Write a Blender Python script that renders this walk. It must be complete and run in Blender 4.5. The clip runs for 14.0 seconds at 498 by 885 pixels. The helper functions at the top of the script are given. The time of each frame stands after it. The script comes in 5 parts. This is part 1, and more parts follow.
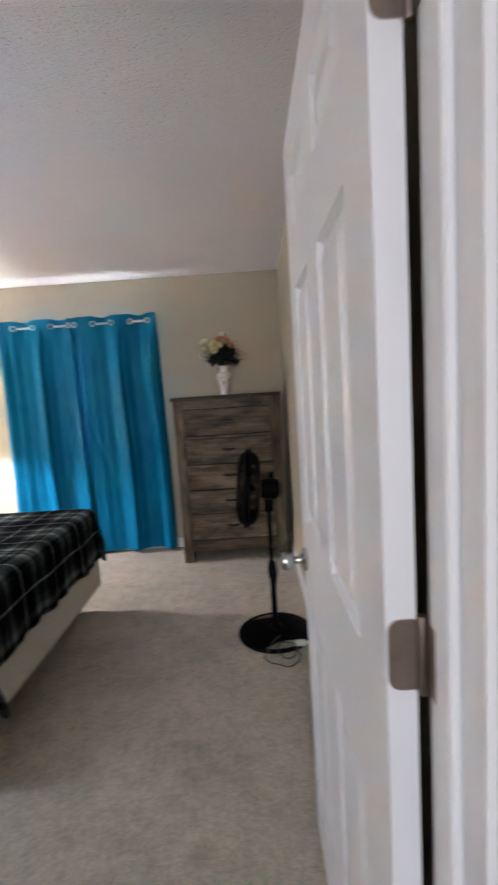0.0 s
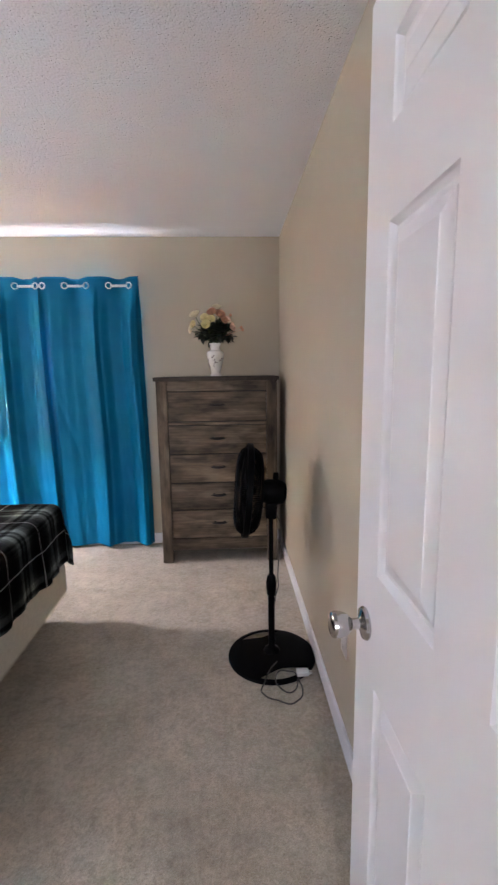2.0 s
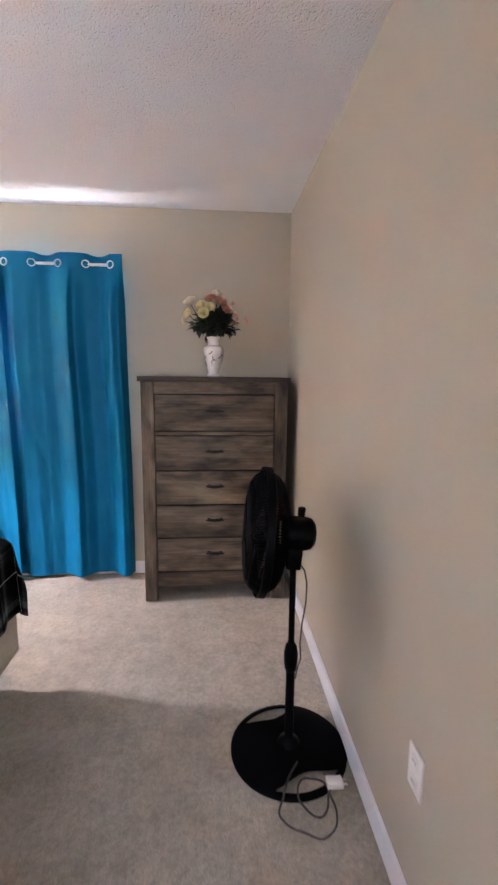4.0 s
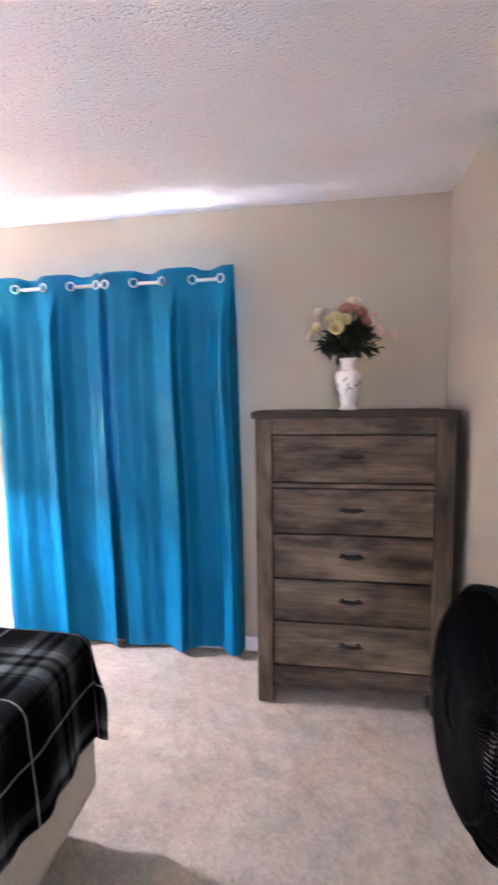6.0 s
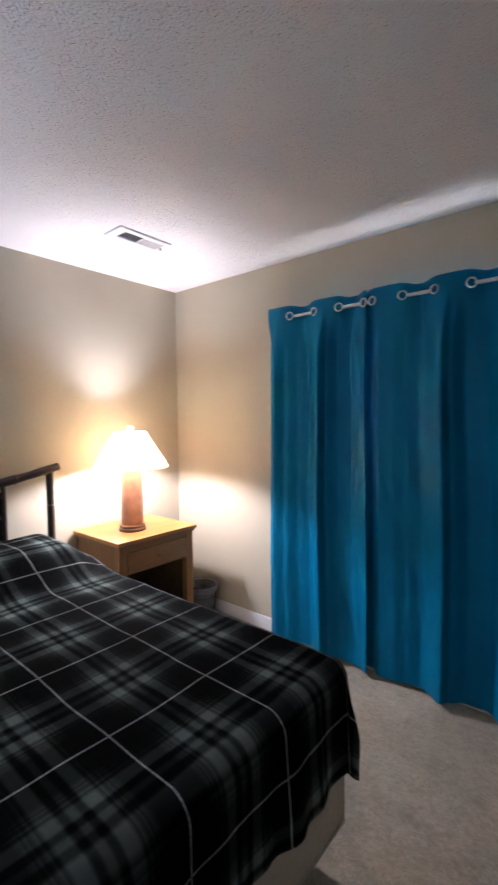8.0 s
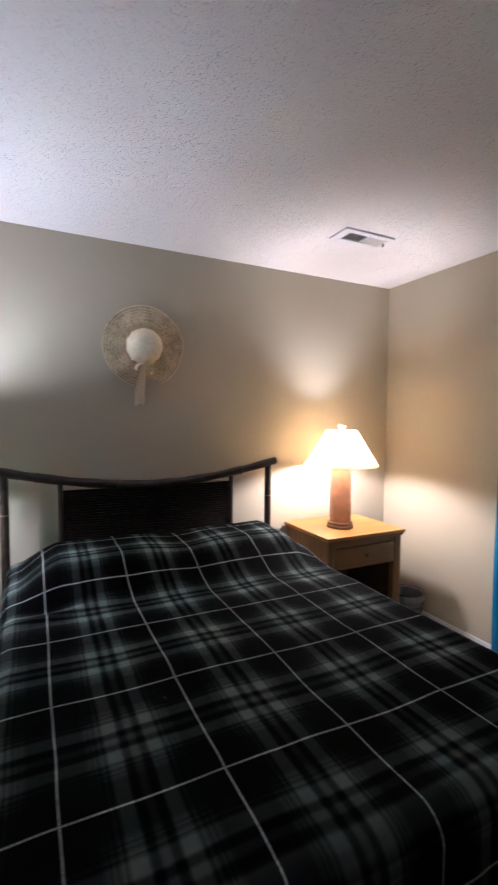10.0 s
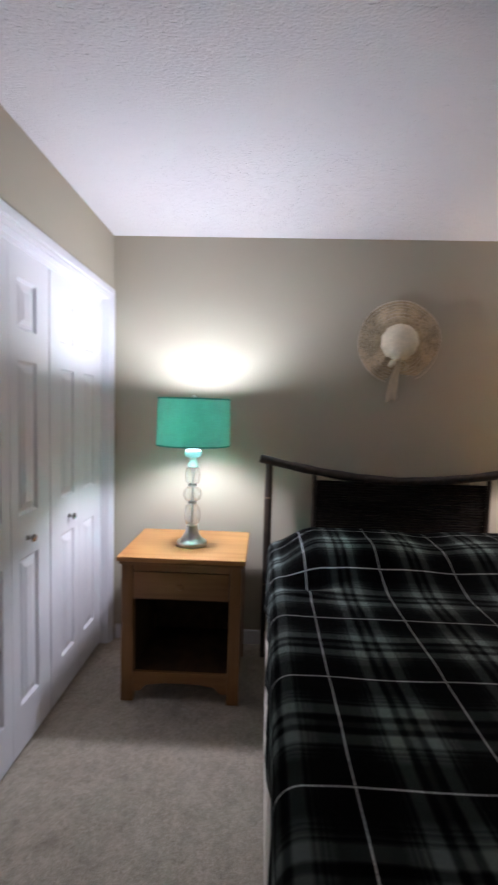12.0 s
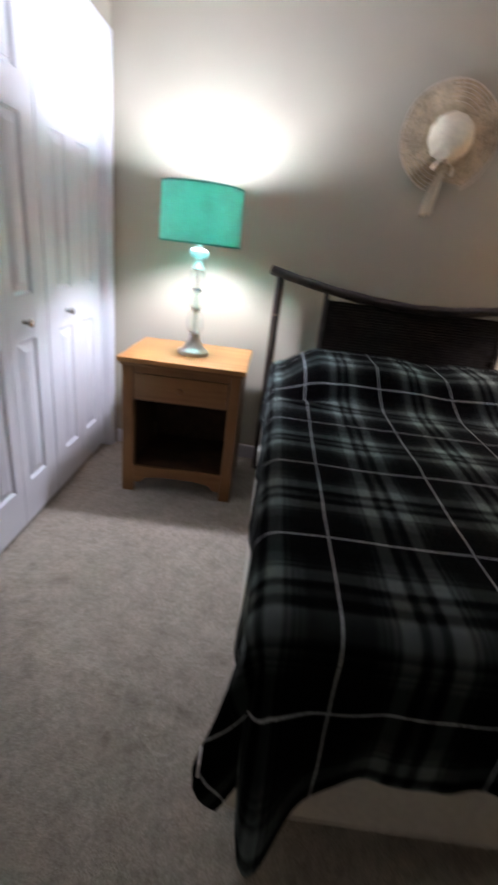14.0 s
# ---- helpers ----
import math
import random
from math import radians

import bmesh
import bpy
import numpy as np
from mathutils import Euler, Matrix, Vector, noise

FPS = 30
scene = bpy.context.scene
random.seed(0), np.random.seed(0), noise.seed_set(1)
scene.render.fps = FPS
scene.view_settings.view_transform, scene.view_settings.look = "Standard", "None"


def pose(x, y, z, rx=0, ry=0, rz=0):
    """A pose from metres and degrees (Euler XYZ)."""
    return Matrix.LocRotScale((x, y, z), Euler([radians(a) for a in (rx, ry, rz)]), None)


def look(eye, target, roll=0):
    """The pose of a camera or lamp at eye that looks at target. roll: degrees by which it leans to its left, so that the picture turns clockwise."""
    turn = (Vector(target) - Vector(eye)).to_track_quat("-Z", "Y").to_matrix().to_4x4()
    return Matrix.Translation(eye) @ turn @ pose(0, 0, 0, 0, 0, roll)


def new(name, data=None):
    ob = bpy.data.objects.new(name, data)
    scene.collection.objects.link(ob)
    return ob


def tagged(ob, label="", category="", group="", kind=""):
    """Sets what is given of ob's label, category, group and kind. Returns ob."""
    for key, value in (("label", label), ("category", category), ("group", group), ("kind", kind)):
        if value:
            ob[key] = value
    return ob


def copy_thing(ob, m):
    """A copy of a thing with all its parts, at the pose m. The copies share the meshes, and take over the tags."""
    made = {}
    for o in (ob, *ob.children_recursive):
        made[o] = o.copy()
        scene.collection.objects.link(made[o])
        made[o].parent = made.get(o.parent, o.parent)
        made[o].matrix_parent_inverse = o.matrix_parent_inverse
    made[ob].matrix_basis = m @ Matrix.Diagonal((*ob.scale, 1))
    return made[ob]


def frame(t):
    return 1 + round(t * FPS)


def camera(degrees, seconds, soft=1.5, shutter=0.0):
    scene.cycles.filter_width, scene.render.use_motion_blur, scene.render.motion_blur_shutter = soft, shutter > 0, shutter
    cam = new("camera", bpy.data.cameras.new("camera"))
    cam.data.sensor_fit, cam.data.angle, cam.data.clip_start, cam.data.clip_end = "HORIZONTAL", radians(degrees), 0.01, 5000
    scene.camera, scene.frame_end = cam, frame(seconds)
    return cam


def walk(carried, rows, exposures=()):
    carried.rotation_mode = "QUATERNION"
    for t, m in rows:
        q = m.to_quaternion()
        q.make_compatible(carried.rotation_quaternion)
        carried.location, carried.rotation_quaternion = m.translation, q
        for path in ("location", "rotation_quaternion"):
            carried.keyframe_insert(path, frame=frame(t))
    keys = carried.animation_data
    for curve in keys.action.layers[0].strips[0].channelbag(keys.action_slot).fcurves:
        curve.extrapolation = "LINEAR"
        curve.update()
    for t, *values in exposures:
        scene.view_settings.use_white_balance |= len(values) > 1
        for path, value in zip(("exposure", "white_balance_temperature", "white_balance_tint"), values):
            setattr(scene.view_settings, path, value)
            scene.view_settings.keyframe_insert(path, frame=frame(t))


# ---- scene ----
cam = camera(58.5, 14.0, soft=2.3, shutter=0.5)
PATH = [
    (0, (0.205, 0.177, 1.402), (0.173, 2.164, 1.174), -3.7),
    (0.5, (0.19, 0.244, 1.402), (-0.271, 2.177, 1.17), -6.2),
    (0.8, (0.164, 0.314, 1.401), (-0.408, 2.216, 1.161), -6.2),
    (1, (0.144, 0.377, 1.398), (-0.38, 2.29, 1.14), -5.4),
    (1.5, (0.095, 0.511, 1.415), (-0.079, 2.482, 1.121), -3.0),
    (2, (0.061, 0.587, 1.419), (0.149, 2.56, 1.103), -0.8),
    (2.5, (0.05, 0.644, 1.396), (0.208, 2.613, 1.086), -0.0),
    (2.7, (0.044, 0.685, 1.385), (0.215, 2.653, 1.075), 0.3),
    (5, (-0.112, 1.527, 1.415), (0.009, 3.502, 1.125), 1.0),
    (5.5, (-0.154, 1.661, 1.425), (-0.155, 3.643, 1.155), -0.3),
    (6, (-0.167, 1.791, 1.448), (-0.477, 3.757, 1.25), -0.8),
    (6.5, (-0.195, 1.84, 1.454), (-0.871, 3.715, 1.283), -0.8),
    (7, (-0.209, 1.862, 1.454), (-1.106, 3.644, 1.301), -0.8),
    (7.5, (-0.22, 1.866, 1.457), (-1.319, 3.532, 1.328), -0.7),
    (7.8, (-0.244, 1.857, 1.456), (-1.458, 3.442, 1.337), -0.5),
    (8, (-0.257, 1.851, 1.457), (-1.549, 3.373, 1.343), -0.5),
    (10.3, (-0.346, 1.7, 1.448), (-2.197, 2.449, 1.338), 0.4),
    (10.5, (-0.349, 1.683, 1.448), (-2.234, 2.345, 1.341), 0.3),
    (10.6, (-0.351, 1.678, 1.45), (-2.249, 2.296, 1.343), 0.3),
    (11, (-0.345, 1.642, 1.452), (-2.294, 2.079, 1.341), -0.1),
    (11.5, (-0.344, 1.593, 1.453), (-2.333, 1.767, 1.325), 0.2),
    (12, (-0.339, 1.555, 1.445), (-2.332, 1.487, 1.297), 1.6),
    (12.2, (-0.331, 1.539, 1.444), (-2.314, 1.326, 1.288), 2.1),
    (12.5, (-0.312, 1.508, 1.439), (-2.265, 1.116, 1.262), 3.0),
    (13, (-0.34, 1.478, 1.382), (-2.234, 0.962, 0.998), 5.7),
    (13.5, (-0.342, 1.497, 1.307), (-2.2, 1.104, 0.679), 7.6),
    (14, (-0.347, 1.571, 1.269), (-2.179, 1.541, 0.466), 7.0),
]
walk(cam, [(t, look(eye, target, roll)) for t, eye, target, roll in PATH],
     exposures=[(0, 1.50, 6350, 8), (0.5, 1.60, 6250, 7), (1.5, 1.80, 6250, 12), (2.7, 1.88, 6450, 14), (5.0, 2.18, 6150, 20), (5.5, 2.30, 6100, 20), (6.0, 2.33, 6000, 22),
                (6.5, 1.70, 6000, 20), (7.0, 1.00, 5850, 10), (7.5, 0.60, 5950, 9), (8.0, 0.36, 6150, 11), (10.5, -0.12, 6550, 11), (11.0, -0.12, 6550, 11),
                (12.5, -0.47, 6950, 12), (13.0, -0.44, 6950, 12), (13.5, -0.10, 6850, 12), (14, 0.13, 6700, 12)])

# ---- world and large lights ----
world = bpy.data.worlds.new("sky")
world.use_nodes = True
scene.world = world
wn = world.node_tree.nodes
sky = wn.new("ShaderNodeTexSky")
sky.sky_type, sky.sun_disc = "NISHITA", False
sky.sun_elevation, sky.sun_rotation = radians(35), radians(140)
world.node_tree.links.new(sky.outputs[0], wn["Background"].inputs[0])
wn["Background"].inputs[1].default_value = 0.1


def lamp_point(name, place, watts, colour, radius):
    data = bpy.data.lights.new(name, "POINT")
    data.energy, data.color, data.shadow_soft_size = watts, colour, radius
    ob = new(name, data)
    ob.location = place
    return ob


def lamp_area(name, place, target, width, height, watts, colour):
    data = bpy.data.lights.new(name, "AREA")
    data.shape, data.size, data.size_y = "RECTANGLE", width, height
    data.energy, data.color = watts, colour
    ob = new(name, data)
    ob.matrix_world = look(place, target)
    return ob


BULB_A = (-2.62, 1.19, 1.410)
BULB_B = (-2.70, 3.545, 1.225)
for rise in (-0.032, 0.034):                         # the long bulb's lower and upper half
    lamp_point("bulb_turquoise_lamp", (BULB_A[0], BULB_A[1], BULB_A[2] + rise), 27, (0.925, 0.952, 1.22), 0.034)
lamp_point("bulb_terracotta_lamp", BULB_B, 61, (0.98, 0.935, 1.06), 0.048)
# daylight in the curtained window and in the window at the hall's end
lamp_area("window_daylight", (-1.30, 4.33, 1.5), (-1.30, 3.0, 1.5), 1.1, 1.1, 48, (0.97, 0.96, 1.02))
lamp_area("hall_daylight", (0.05, -1.62, 1.5), (0.05, 0.0, 1.3), 0.8, 1.1, 9, (0.96, 0.94, 1.02))

# ---- materials ----


class Nodes:
    """A material's node tree with short ways to add and join nodes."""

    def __init__(self, name, rough=0.6, metal=0.0, spec=0.5):
        self.m = bpy.data.materials.new(name)
        self.m.use_nodes = True
        self.t = self.m.node_tree
        self.b = self.t.nodes["Principled BSDF"]
        self.b.inputs["Roughness"].default_value = rough
        self.b.inputs["Metallic"].default_value = metal
        self.b.inputs["Specular IOR Level"].default_value = spec

    def add(self, kind, **inputs):
        n = self.t.nodes.new("ShaderNode" + kind)
        for key, value in inputs.items():
            self.set(n, key.replace("_", " "), value)
        return n

    def set(self, n, key, value):
        socket = n.inputs[int(key)] if key.isdigit() else n.inputs[key]
        if isinstance(value, bpy.types.NodeSocket):
            self.t.links.new(value, socket)
        else:
            socket.default_value = value

    def coords(self, scale=(1, 1, 1), kind="Object", turn=(0, 0, 0)):
        c = self.add("TexCoord")
        mp = self.add("Mapping", Vector=c.outputs[kind], Scale=scale, Rotation=turn)
        return mp.outputs[0]

    def noise(self, vec, scale, detail=3.0, rough=0.5):
        return self.add("TexNoise", Vector=vec, Scale=scale, Detail=detail, Roughness=rough).outputs[0]

    def ramp(self, fac, stops, mode="LINEAR"):
        n = self.add("ValToRGB", Fac=fac)
        n.color_ramp.interpolation = mode
        els = n.color_ramp.elements
        while len(els) < len(stops):
            els.new(0.5)
        for e, (p, c) in zip(els, stops):
            e.position = p
            e.color = (*c, 1) if isinstance(c, tuple) else (c, c, c, 1)
        return n.outputs[0]

    def mix(self, fac, a, b, mode="MIX"):
        n = self.t.nodes.new("ShaderNodeMix")
        n.data_type, n.blend_type = "RGBA", mode
        for k, v in ((0, fac), (6, a), (7, b)):
            if isinstance(v, bpy.types.NodeSocket):
                self.t.links.new(v, n.inputs[k])
            else:
                n.inputs[k].default_value = v if not isinstance(v, tuple) else (*v, 1)
        return n.outputs[2]

    def math(self, op, a, b=0.0):
        n = self.t.nodes.new("ShaderNodeMath")
        n.operation = op
        self.set(n, "0", a)
        self.set(n, "1", b)
        return n.outputs[0]

    def colour(self, c):
        self.set(self.b, "Base Color", (*c, 1) if isinstance(c, tuple) else c)
        return self

    def bump(self, height, strength, distance):
        n = self.add("Bump", Height=height, Strength=strength, Distance=distance)
        self.t.links.new(n.outputs[0], self.b.inputs["Normal"])
        return self


def wall_paint():
    k = Nodes("greige_wall_paint", 0.75, spec=0.25)
    v = k.coords()
    broad = k.noise(v, 1.6, 3)
    k.colour(k.ramp(broad, [(0.3, (0.432, 0.387, 0.300)), (0.7, (0.454, 0.408, 0.318))]))
    return k.bump(k.noise(v, 190, 2), 0.12, 0.0015).m


def ceiling_texture():
    k = Nodes("stippled_white_ceiling", 0.9, spec=0.1)
    v = k.coords()
    k.colour(k.ramp(k.noise(v, 1.1, 2), [(0.3, (0.81, 0.79, 0.80)), (0.7, (0.84, 0.825, 0.83))]))
    grain = k.noise(v, 150, 2, 0.5)
    beads = k.ramp(k.add("TexVoronoi", Vector=v, Scale=115.0).outputs[0], [(0.0, 1.0), (0.75, 0.0)], "EASE")
    spread = k.ramp(k.noise(v, 9, 2), [(0.40, 0.25), (0.62, 1.0)])
    pits = k.ramp(k.noise(v, 96, 0), [(0.655, 0.0), (0.72, 1.0)])
    h = k.math("SUBTRACT", k.math("ADD", k.math("MULTIPLY", grain, 0.5), k.math("MULTIPLY", beads, 0.22)), k.math("MULTIPLY", k.math("MULTIPLY", pits, spread), 1.9))
    return k.bump(h, 0.72, 0.0078).m


def carpet_pile():
    k = Nodes("beige_carpet", 0.95, spec=0.05)
    v = k.coords()
    tread = k.noise(v, 3.2, 4, 0.6)
    patch = k.noise(v, 14, 4, 0.62)
    clump = k.noise(v, 55, 3, 0.6)
    fibre = k.noise(v, 210, 4, 0.75)
    a = k.ramp(tread, [(0.34, (0.428, 0.378, 0.294)), (0.64, (0.535, 0.476, 0.378))])
    p = k.ramp(patch, [(0.32, (0.84, 0.83, 0.81)), (0.50, (1.0, 1.0, 1.0)), (0.70, (1.06, 1.06, 1.06))])
    b = k.ramp(clump, [(0.35, (0.84, 0.83, 0.81)), (0.65, (1.08, 1.08, 1.08))])
    c = k.ramp(fibre, [(0.34, (0.70, 0.685, 0.66)), (0.62, (1.14, 1.14, 1.14))])
    k.colour(k.mix(1.0, k.mix(1.0, k.mix(1.0, a, p, "MULTIPLY"), b, "MULTIPLY"), c, "MULTIPLY"))
    k.b.inputs["Sheen Weight"].default_value = 0.25
    k.b.inputs["Sheen Roughness"].default_value = 0.6
    h = k.math("ADD", k.math("MULTIPLY", fibre, 0.6), k.math("MULTIPLY", clump, 0.7))
    return k.bump(h, 0.9, 0.010).m


def white_paint(name="white_semigloss_paint", tone=0.78, rough=0.38):
    k = Nodes(name, rough, spec=0.45)
    v = k.coords()
    k.colour(k.ramp(k.noise(v, 3.5, 3), [(0.3, (tone * 0.95, tone * 0.955, tone * 0.985)), (0.7, (tone * 0.985, tone * 0.99, tone * 1.02))]))
    grain = k.noise(k.coords((60, 60, 3)), 5, 3)
    return k.bump(grain, 0.10, 0.001).m


def pine_wood(name, along, tint=1.0):
    """Honey-coloured pine whose grain runs along the given axis."""
    k = Nodes(name, 0.42, spec=0.4)
    s = [26.0, 26.0, 26.0]
    s[along] = 1.3
    v = k.coords(tuple(s))
    g = k.noise(v, 1.5, 5, 0.6)
    big = k.noise(k.coords((3, 3, 3)), 1.2, 2)
    base = k.ramp(g, [(0.28, (0.36 * tint, 0.152 * tint, 0.042 * tint)), (0.5, (0.44 * tint, 0.206 * tint, 0.066 * tint)), (0.75, (0.49 * tint, 0.246 * tint, 0.086 * tint))])
    k.colour(k.mix(1.0, base, k.ramp(big, [(0.3, 0.86), (0.7, 1.08)]), "MULTIPLY"))
    return k.bump(g, 0.12, 0.002).m


def barn_wood(name, along):
    """Weathered grey-brown boards with dark streaks along the grain."""
    k = Nodes(name, 0.62, spec=0.3)
    s = [1.0, 1.0, 1.0]
    for i in range(3):
        s[i] = 0.9 if i == along else 4.2
    oi = k.add("ObjectInfo").outputs["Random"]
    c = k.add("TexCoord").outputs["Object"]
    off = k.add("VectorMath")
    k.set(off, "0", c)
    k.set(off, "1", k.add("CombineXYZ", X=k.math("MULTIPLY", oi, 37.0), Y=k.math("MULTIPLY", oi, 11.0), Z=k.math("MULTIPLY", oi, 23.0)).outputs[0])
    mp = k.add("Mapping", Vector=off.outputs[0], Scale=tuple(s)).outputs[0]
    streak = k.noise(mp, 2.0, 5, 0.62)
    fine_s = [70.0, 70.0, 70.0]
    fine_s[along] = 2.5
    fine = k.noise(k.add("Mapping", Vector=off.outputs[0], Scale=tuple(fine_s)).outputs[0], 1.4, 4, 0.6)
    base = k.ramp(streak, [(0.30, (0.050, 0.038, 0.028)), (0.43, (0.104, 0.082, 0.061)), (0.57, (0.146, 0.118, 0.090)), (0.72, (0.235, 0.197, 0.155))])
    worn = k.mix(1.0, base, k.ramp(fine, [(0.3, 0.66), (0.65, 1.12)]), "MULTIPLY")
    smudge_s = [12.0, 12.0, 12.0]
    smudge_s[along] = 4.0
    smudge = k.noise(k.add("Mapping", Vector=off.outputs[0], Scale=tuple(smudge_s)).outputs[0], 1.0, 3, 0.55)
    worn = k.mix(1.0, worn, k.ramp(smudge, [(0.34, (0.40, 0.39, 0.38)), (0.46, (0.86, 0.86, 0.86)), (0.64, (1.32, 1.30, 1.26))]), "MULTIPLY")
    k.colour(k.mix(1.0, worn, k.ramp(oi, [(0.0, (0.82, 0.76, 0.66)), (1.0, (1.14, 1.05, 0.90))]), "MULTIPLY"))
    return k.bump(fine, 0.25, 0.002).m


def curtain_cloth():
    k = Nodes("turquoise_blackout_cloth", 0.46, spec=0.10)
    v = k.coords()
    k.colour(k.ramp(k.noise(v, 5, 3), [(0.3, (0.001, 0.122, 0.248)), (0.7, (0.002, 0.147, 0.288))]))
    weave = k.noise(k.coords((1, 1, 0.15)), 420, 2)
    return k.bump(weave, 0.15, 0.001).m


def plaid_fleece():
    """Black, charcoal-green and grey tartan with white lines, laid by the cloth's own flat coordinates in metres."""
    k = Nodes("dark_plaid_fleece", 0.95, spec=0.04)
    uv = k.add("TexCoord").outputs["UV"]
    wob = k.add("TexNoise", Vector=uv, Scale=3.0, Detail=2.0).outputs[1]
    wv = k.add("VectorMath")
    wv.operation = "MULTIPLY_ADD"
    k.set(wv, "0", wob)
    k.set(wv, "1", (0.016, 0.016, 0.0))
    k.set(wv, "2", uv)
    sep = k.add("SeparateXYZ", Vector=wv.outputs[0])

    def profile(s, period, first, name):
        u = k.math("FRACT", k.math("DIVIDE", k.math("SUBTRACT", s, first - 20 * period), period))
        dark, lo, hi, pair = 0.06, 0.36, 1.0, 0.24
        thread = k.ramp(u, [(0.0, dark), (0.17, dark), (0.215, lo), (0.225, 0.16), (0.245, 0.5), (0.255, 0.22), (0.29, 0.7), (0.30, 0.34), (0.33, hi), (0.405, hi),
                            (0.43, pair), (0.46, pair), (0.482, 0.72), (0.518, 0.72), (0.54, pair), (0.57, pair), (0.595, hi), (0.67, hi), (0.70, 0.34),
                            (0.71, 0.7), (0.745, 0.22), (0.755, 0.5), (0.775, 0.16), (0.785, lo), (0.83, dark), (1.0, dark)])
        line = k.ramp(u, [(0.0, 1.0), (0.0034, 1.0), (0.009, 0.0), (0.991, 0.0), (0.9966, 1.0), (1.0, 1.0)])
        return thread, line

    wa, la = profile(sep.outputs[0], 0.365, -1.17, "length")
    wb, lb = profile(sep.outputs[1], 0.325, 1.765, "width")
    both = k.math("ADD", wa, wb)
    # where two grey bands cross the cloth is lightest, where two dark bands cross almost black
    grey = k.math("MULTIPLY", k.math("POWER", both, 3.0), 0.0190)
    tone = k.mix(1.0, grey, (0.84, 1.0, 0.94), "MULTIPLY")
    deep = k.mix(1.0, tone, k.ramp(k.noise(uv, 7, 3), [(0.3, 0.80), (0.7, 1.15)]), "MULTIPLY")
    broken = k.ramp(k.noise(k.coords((1, 1, 1), "UV"), 240, 2), [(0.36, 0.40), (0.60, 1.0)])
    white = k.mix(1.0, k.mix(1.0, la, lb, "LIGHTEN"), broken, "MULTIPLY")
    weight = k.math("MULTIPLY", white, k.math("ADD", 0.50, k.math("MULTIPLY", both, 0.42)))
    k.colour(k.mix(k.math("MINIMUM", weight, 0.85), k.mix(1.0, deep, (0.52, 0.52, 0.52), "MULTIPLY"), (0.50, 0.53, 0.52)))
    # the raised pile shines along the light, in the colours of the threads
    k.b.inputs["Sheen Weight"].default_value = 0.55
    k.b.inputs["Sheen Roughness"].default_value = 0.5
    k.set(k.b, "Sheen Tint", k.mix(1.0, deep, (6.0, 6.0, 6.0), "MULTIPLY"))
    return k.bump(k.noise(uv, 300, 3, 0.7), 0.5, 0.004).m


def plain(name, c, rough=0.5, metal=0.0, spec=0.5, scale=40.0, vary=0.12, bump=0.1, depth=0.001):
    k = Nodes(name, rough, metal, spec)
    v = k.coords()
    n = k.noise(v, scale, 3)
    lo, hi = tuple(x * (1 - vary) for x in c), tuple(min(1.0, x * (1 + vary)) for x in c)
    k.colour(k.ramp(n, [(0.3, lo), (0.7, hi)]))
    return k.bump(n, bump, depth).m


def shade_cloth(name, c, through_share, weave=260.0):
    """Lampshade cloth: part of the bulb's light comes through it."""
    k = Nodes(name, 0.9, spec=0.1)
    v = k.coords()
    n = k.noise(k.coords((1, 1, 6)), weave / 6, 3)
    lo, hi = tuple(x * 0.86 for x in c), tuple(min(1.0, x * 1.08) for x in c)
    col = k.mix(0.5, k.ramp(n, [(0.3, lo), (0.7, hi)]), k.ramp(k.noise(v, 9, 3), [(0.35, lo), (0.65, hi)]))
    k.colour(col)
    tr = k.add("BsdfTranslucent", Color=col)
    mx = k.add("MixShader", Fac=through_share)
    k.t.links.new(k.b.outputs[0], mx.inputs[1])
    k.t.links.new(tr.outputs[0], mx.inputs[2])
    k.t.links.new(mx.outputs[0], k.t.nodes["Material Output"].inputs[0])
    return k.m


def clear_glass(name="clear_glass", c=(0.95, 0.98, 0.97)):
    k = Nodes(name, 0.03)
    k.colour(c)
    k.b.inputs["Transmission Weight"].default_value = 1.0
    k.b.inputs["IOR"].default_value = 1.45
    return k.m


WALL, CEIL, CARPET, WHITE = wall_paint(), ceiling_texture(), carpet_pile(), white_paint()
# light is put into the tint: bright lit top, shaded front and sides
PINE_X, PINE_Y, PINE_Z = pine_wood("pine_shaded_deep", 0, 0.50), pine_wood("pine_shaded_wide", 1, 0.50), pine_wood("pine_shaded_upright", 2, 0.50)
PINE_TOP_LIT = pine_wood("pine_top_lit", 1, 1.0)
# pine inside the open shelf, with its shade put into the colour
PINE_SHADED = plain("pine_inside_shaded", (0.05, 0.026, 0.013), 0.6, spec=0.2, scale=18, vary=0.3)
BARN_X, BARN_Z = barn_wood("barn_wood_wide", 0), barn_wood("barn_wood_upright", 2)
BARN_TOP = plain("barn_wood_dark_top", (0.055, 0.043, 0.033), 0.6, spec=0.15, scale=30)
CURTAIN, PLAID = curtain_cloth(), plaid_fleece()
BLACK_PLASTIC = plain("black_plastic", (0.0018, 0.0018, 0.002), 0.5, spec=0.05)
BLACK_ENAMEL = plain("black_enamel_steel", (0.0018, 0.0018, 0.002), 0.5, spec=0.05)
DARK_METAL = plain("dark_bronze_metal", (0.016, 0.012, 0.010), 0.5, 0.3)
CHROME = plain("satin_nickel", (0.72, 0.70, 0.66), 0.33, 1.0, vary=0.05)
BRONZE = plain("brown_nickel_hinge", (0.24, 0.19, 0.16), 0.42, 0.8)
GLASS = clear_glass()
GLASS.node_tree.nodes["Principled BSDF"].inputs["IOR"].default_value = 1.30
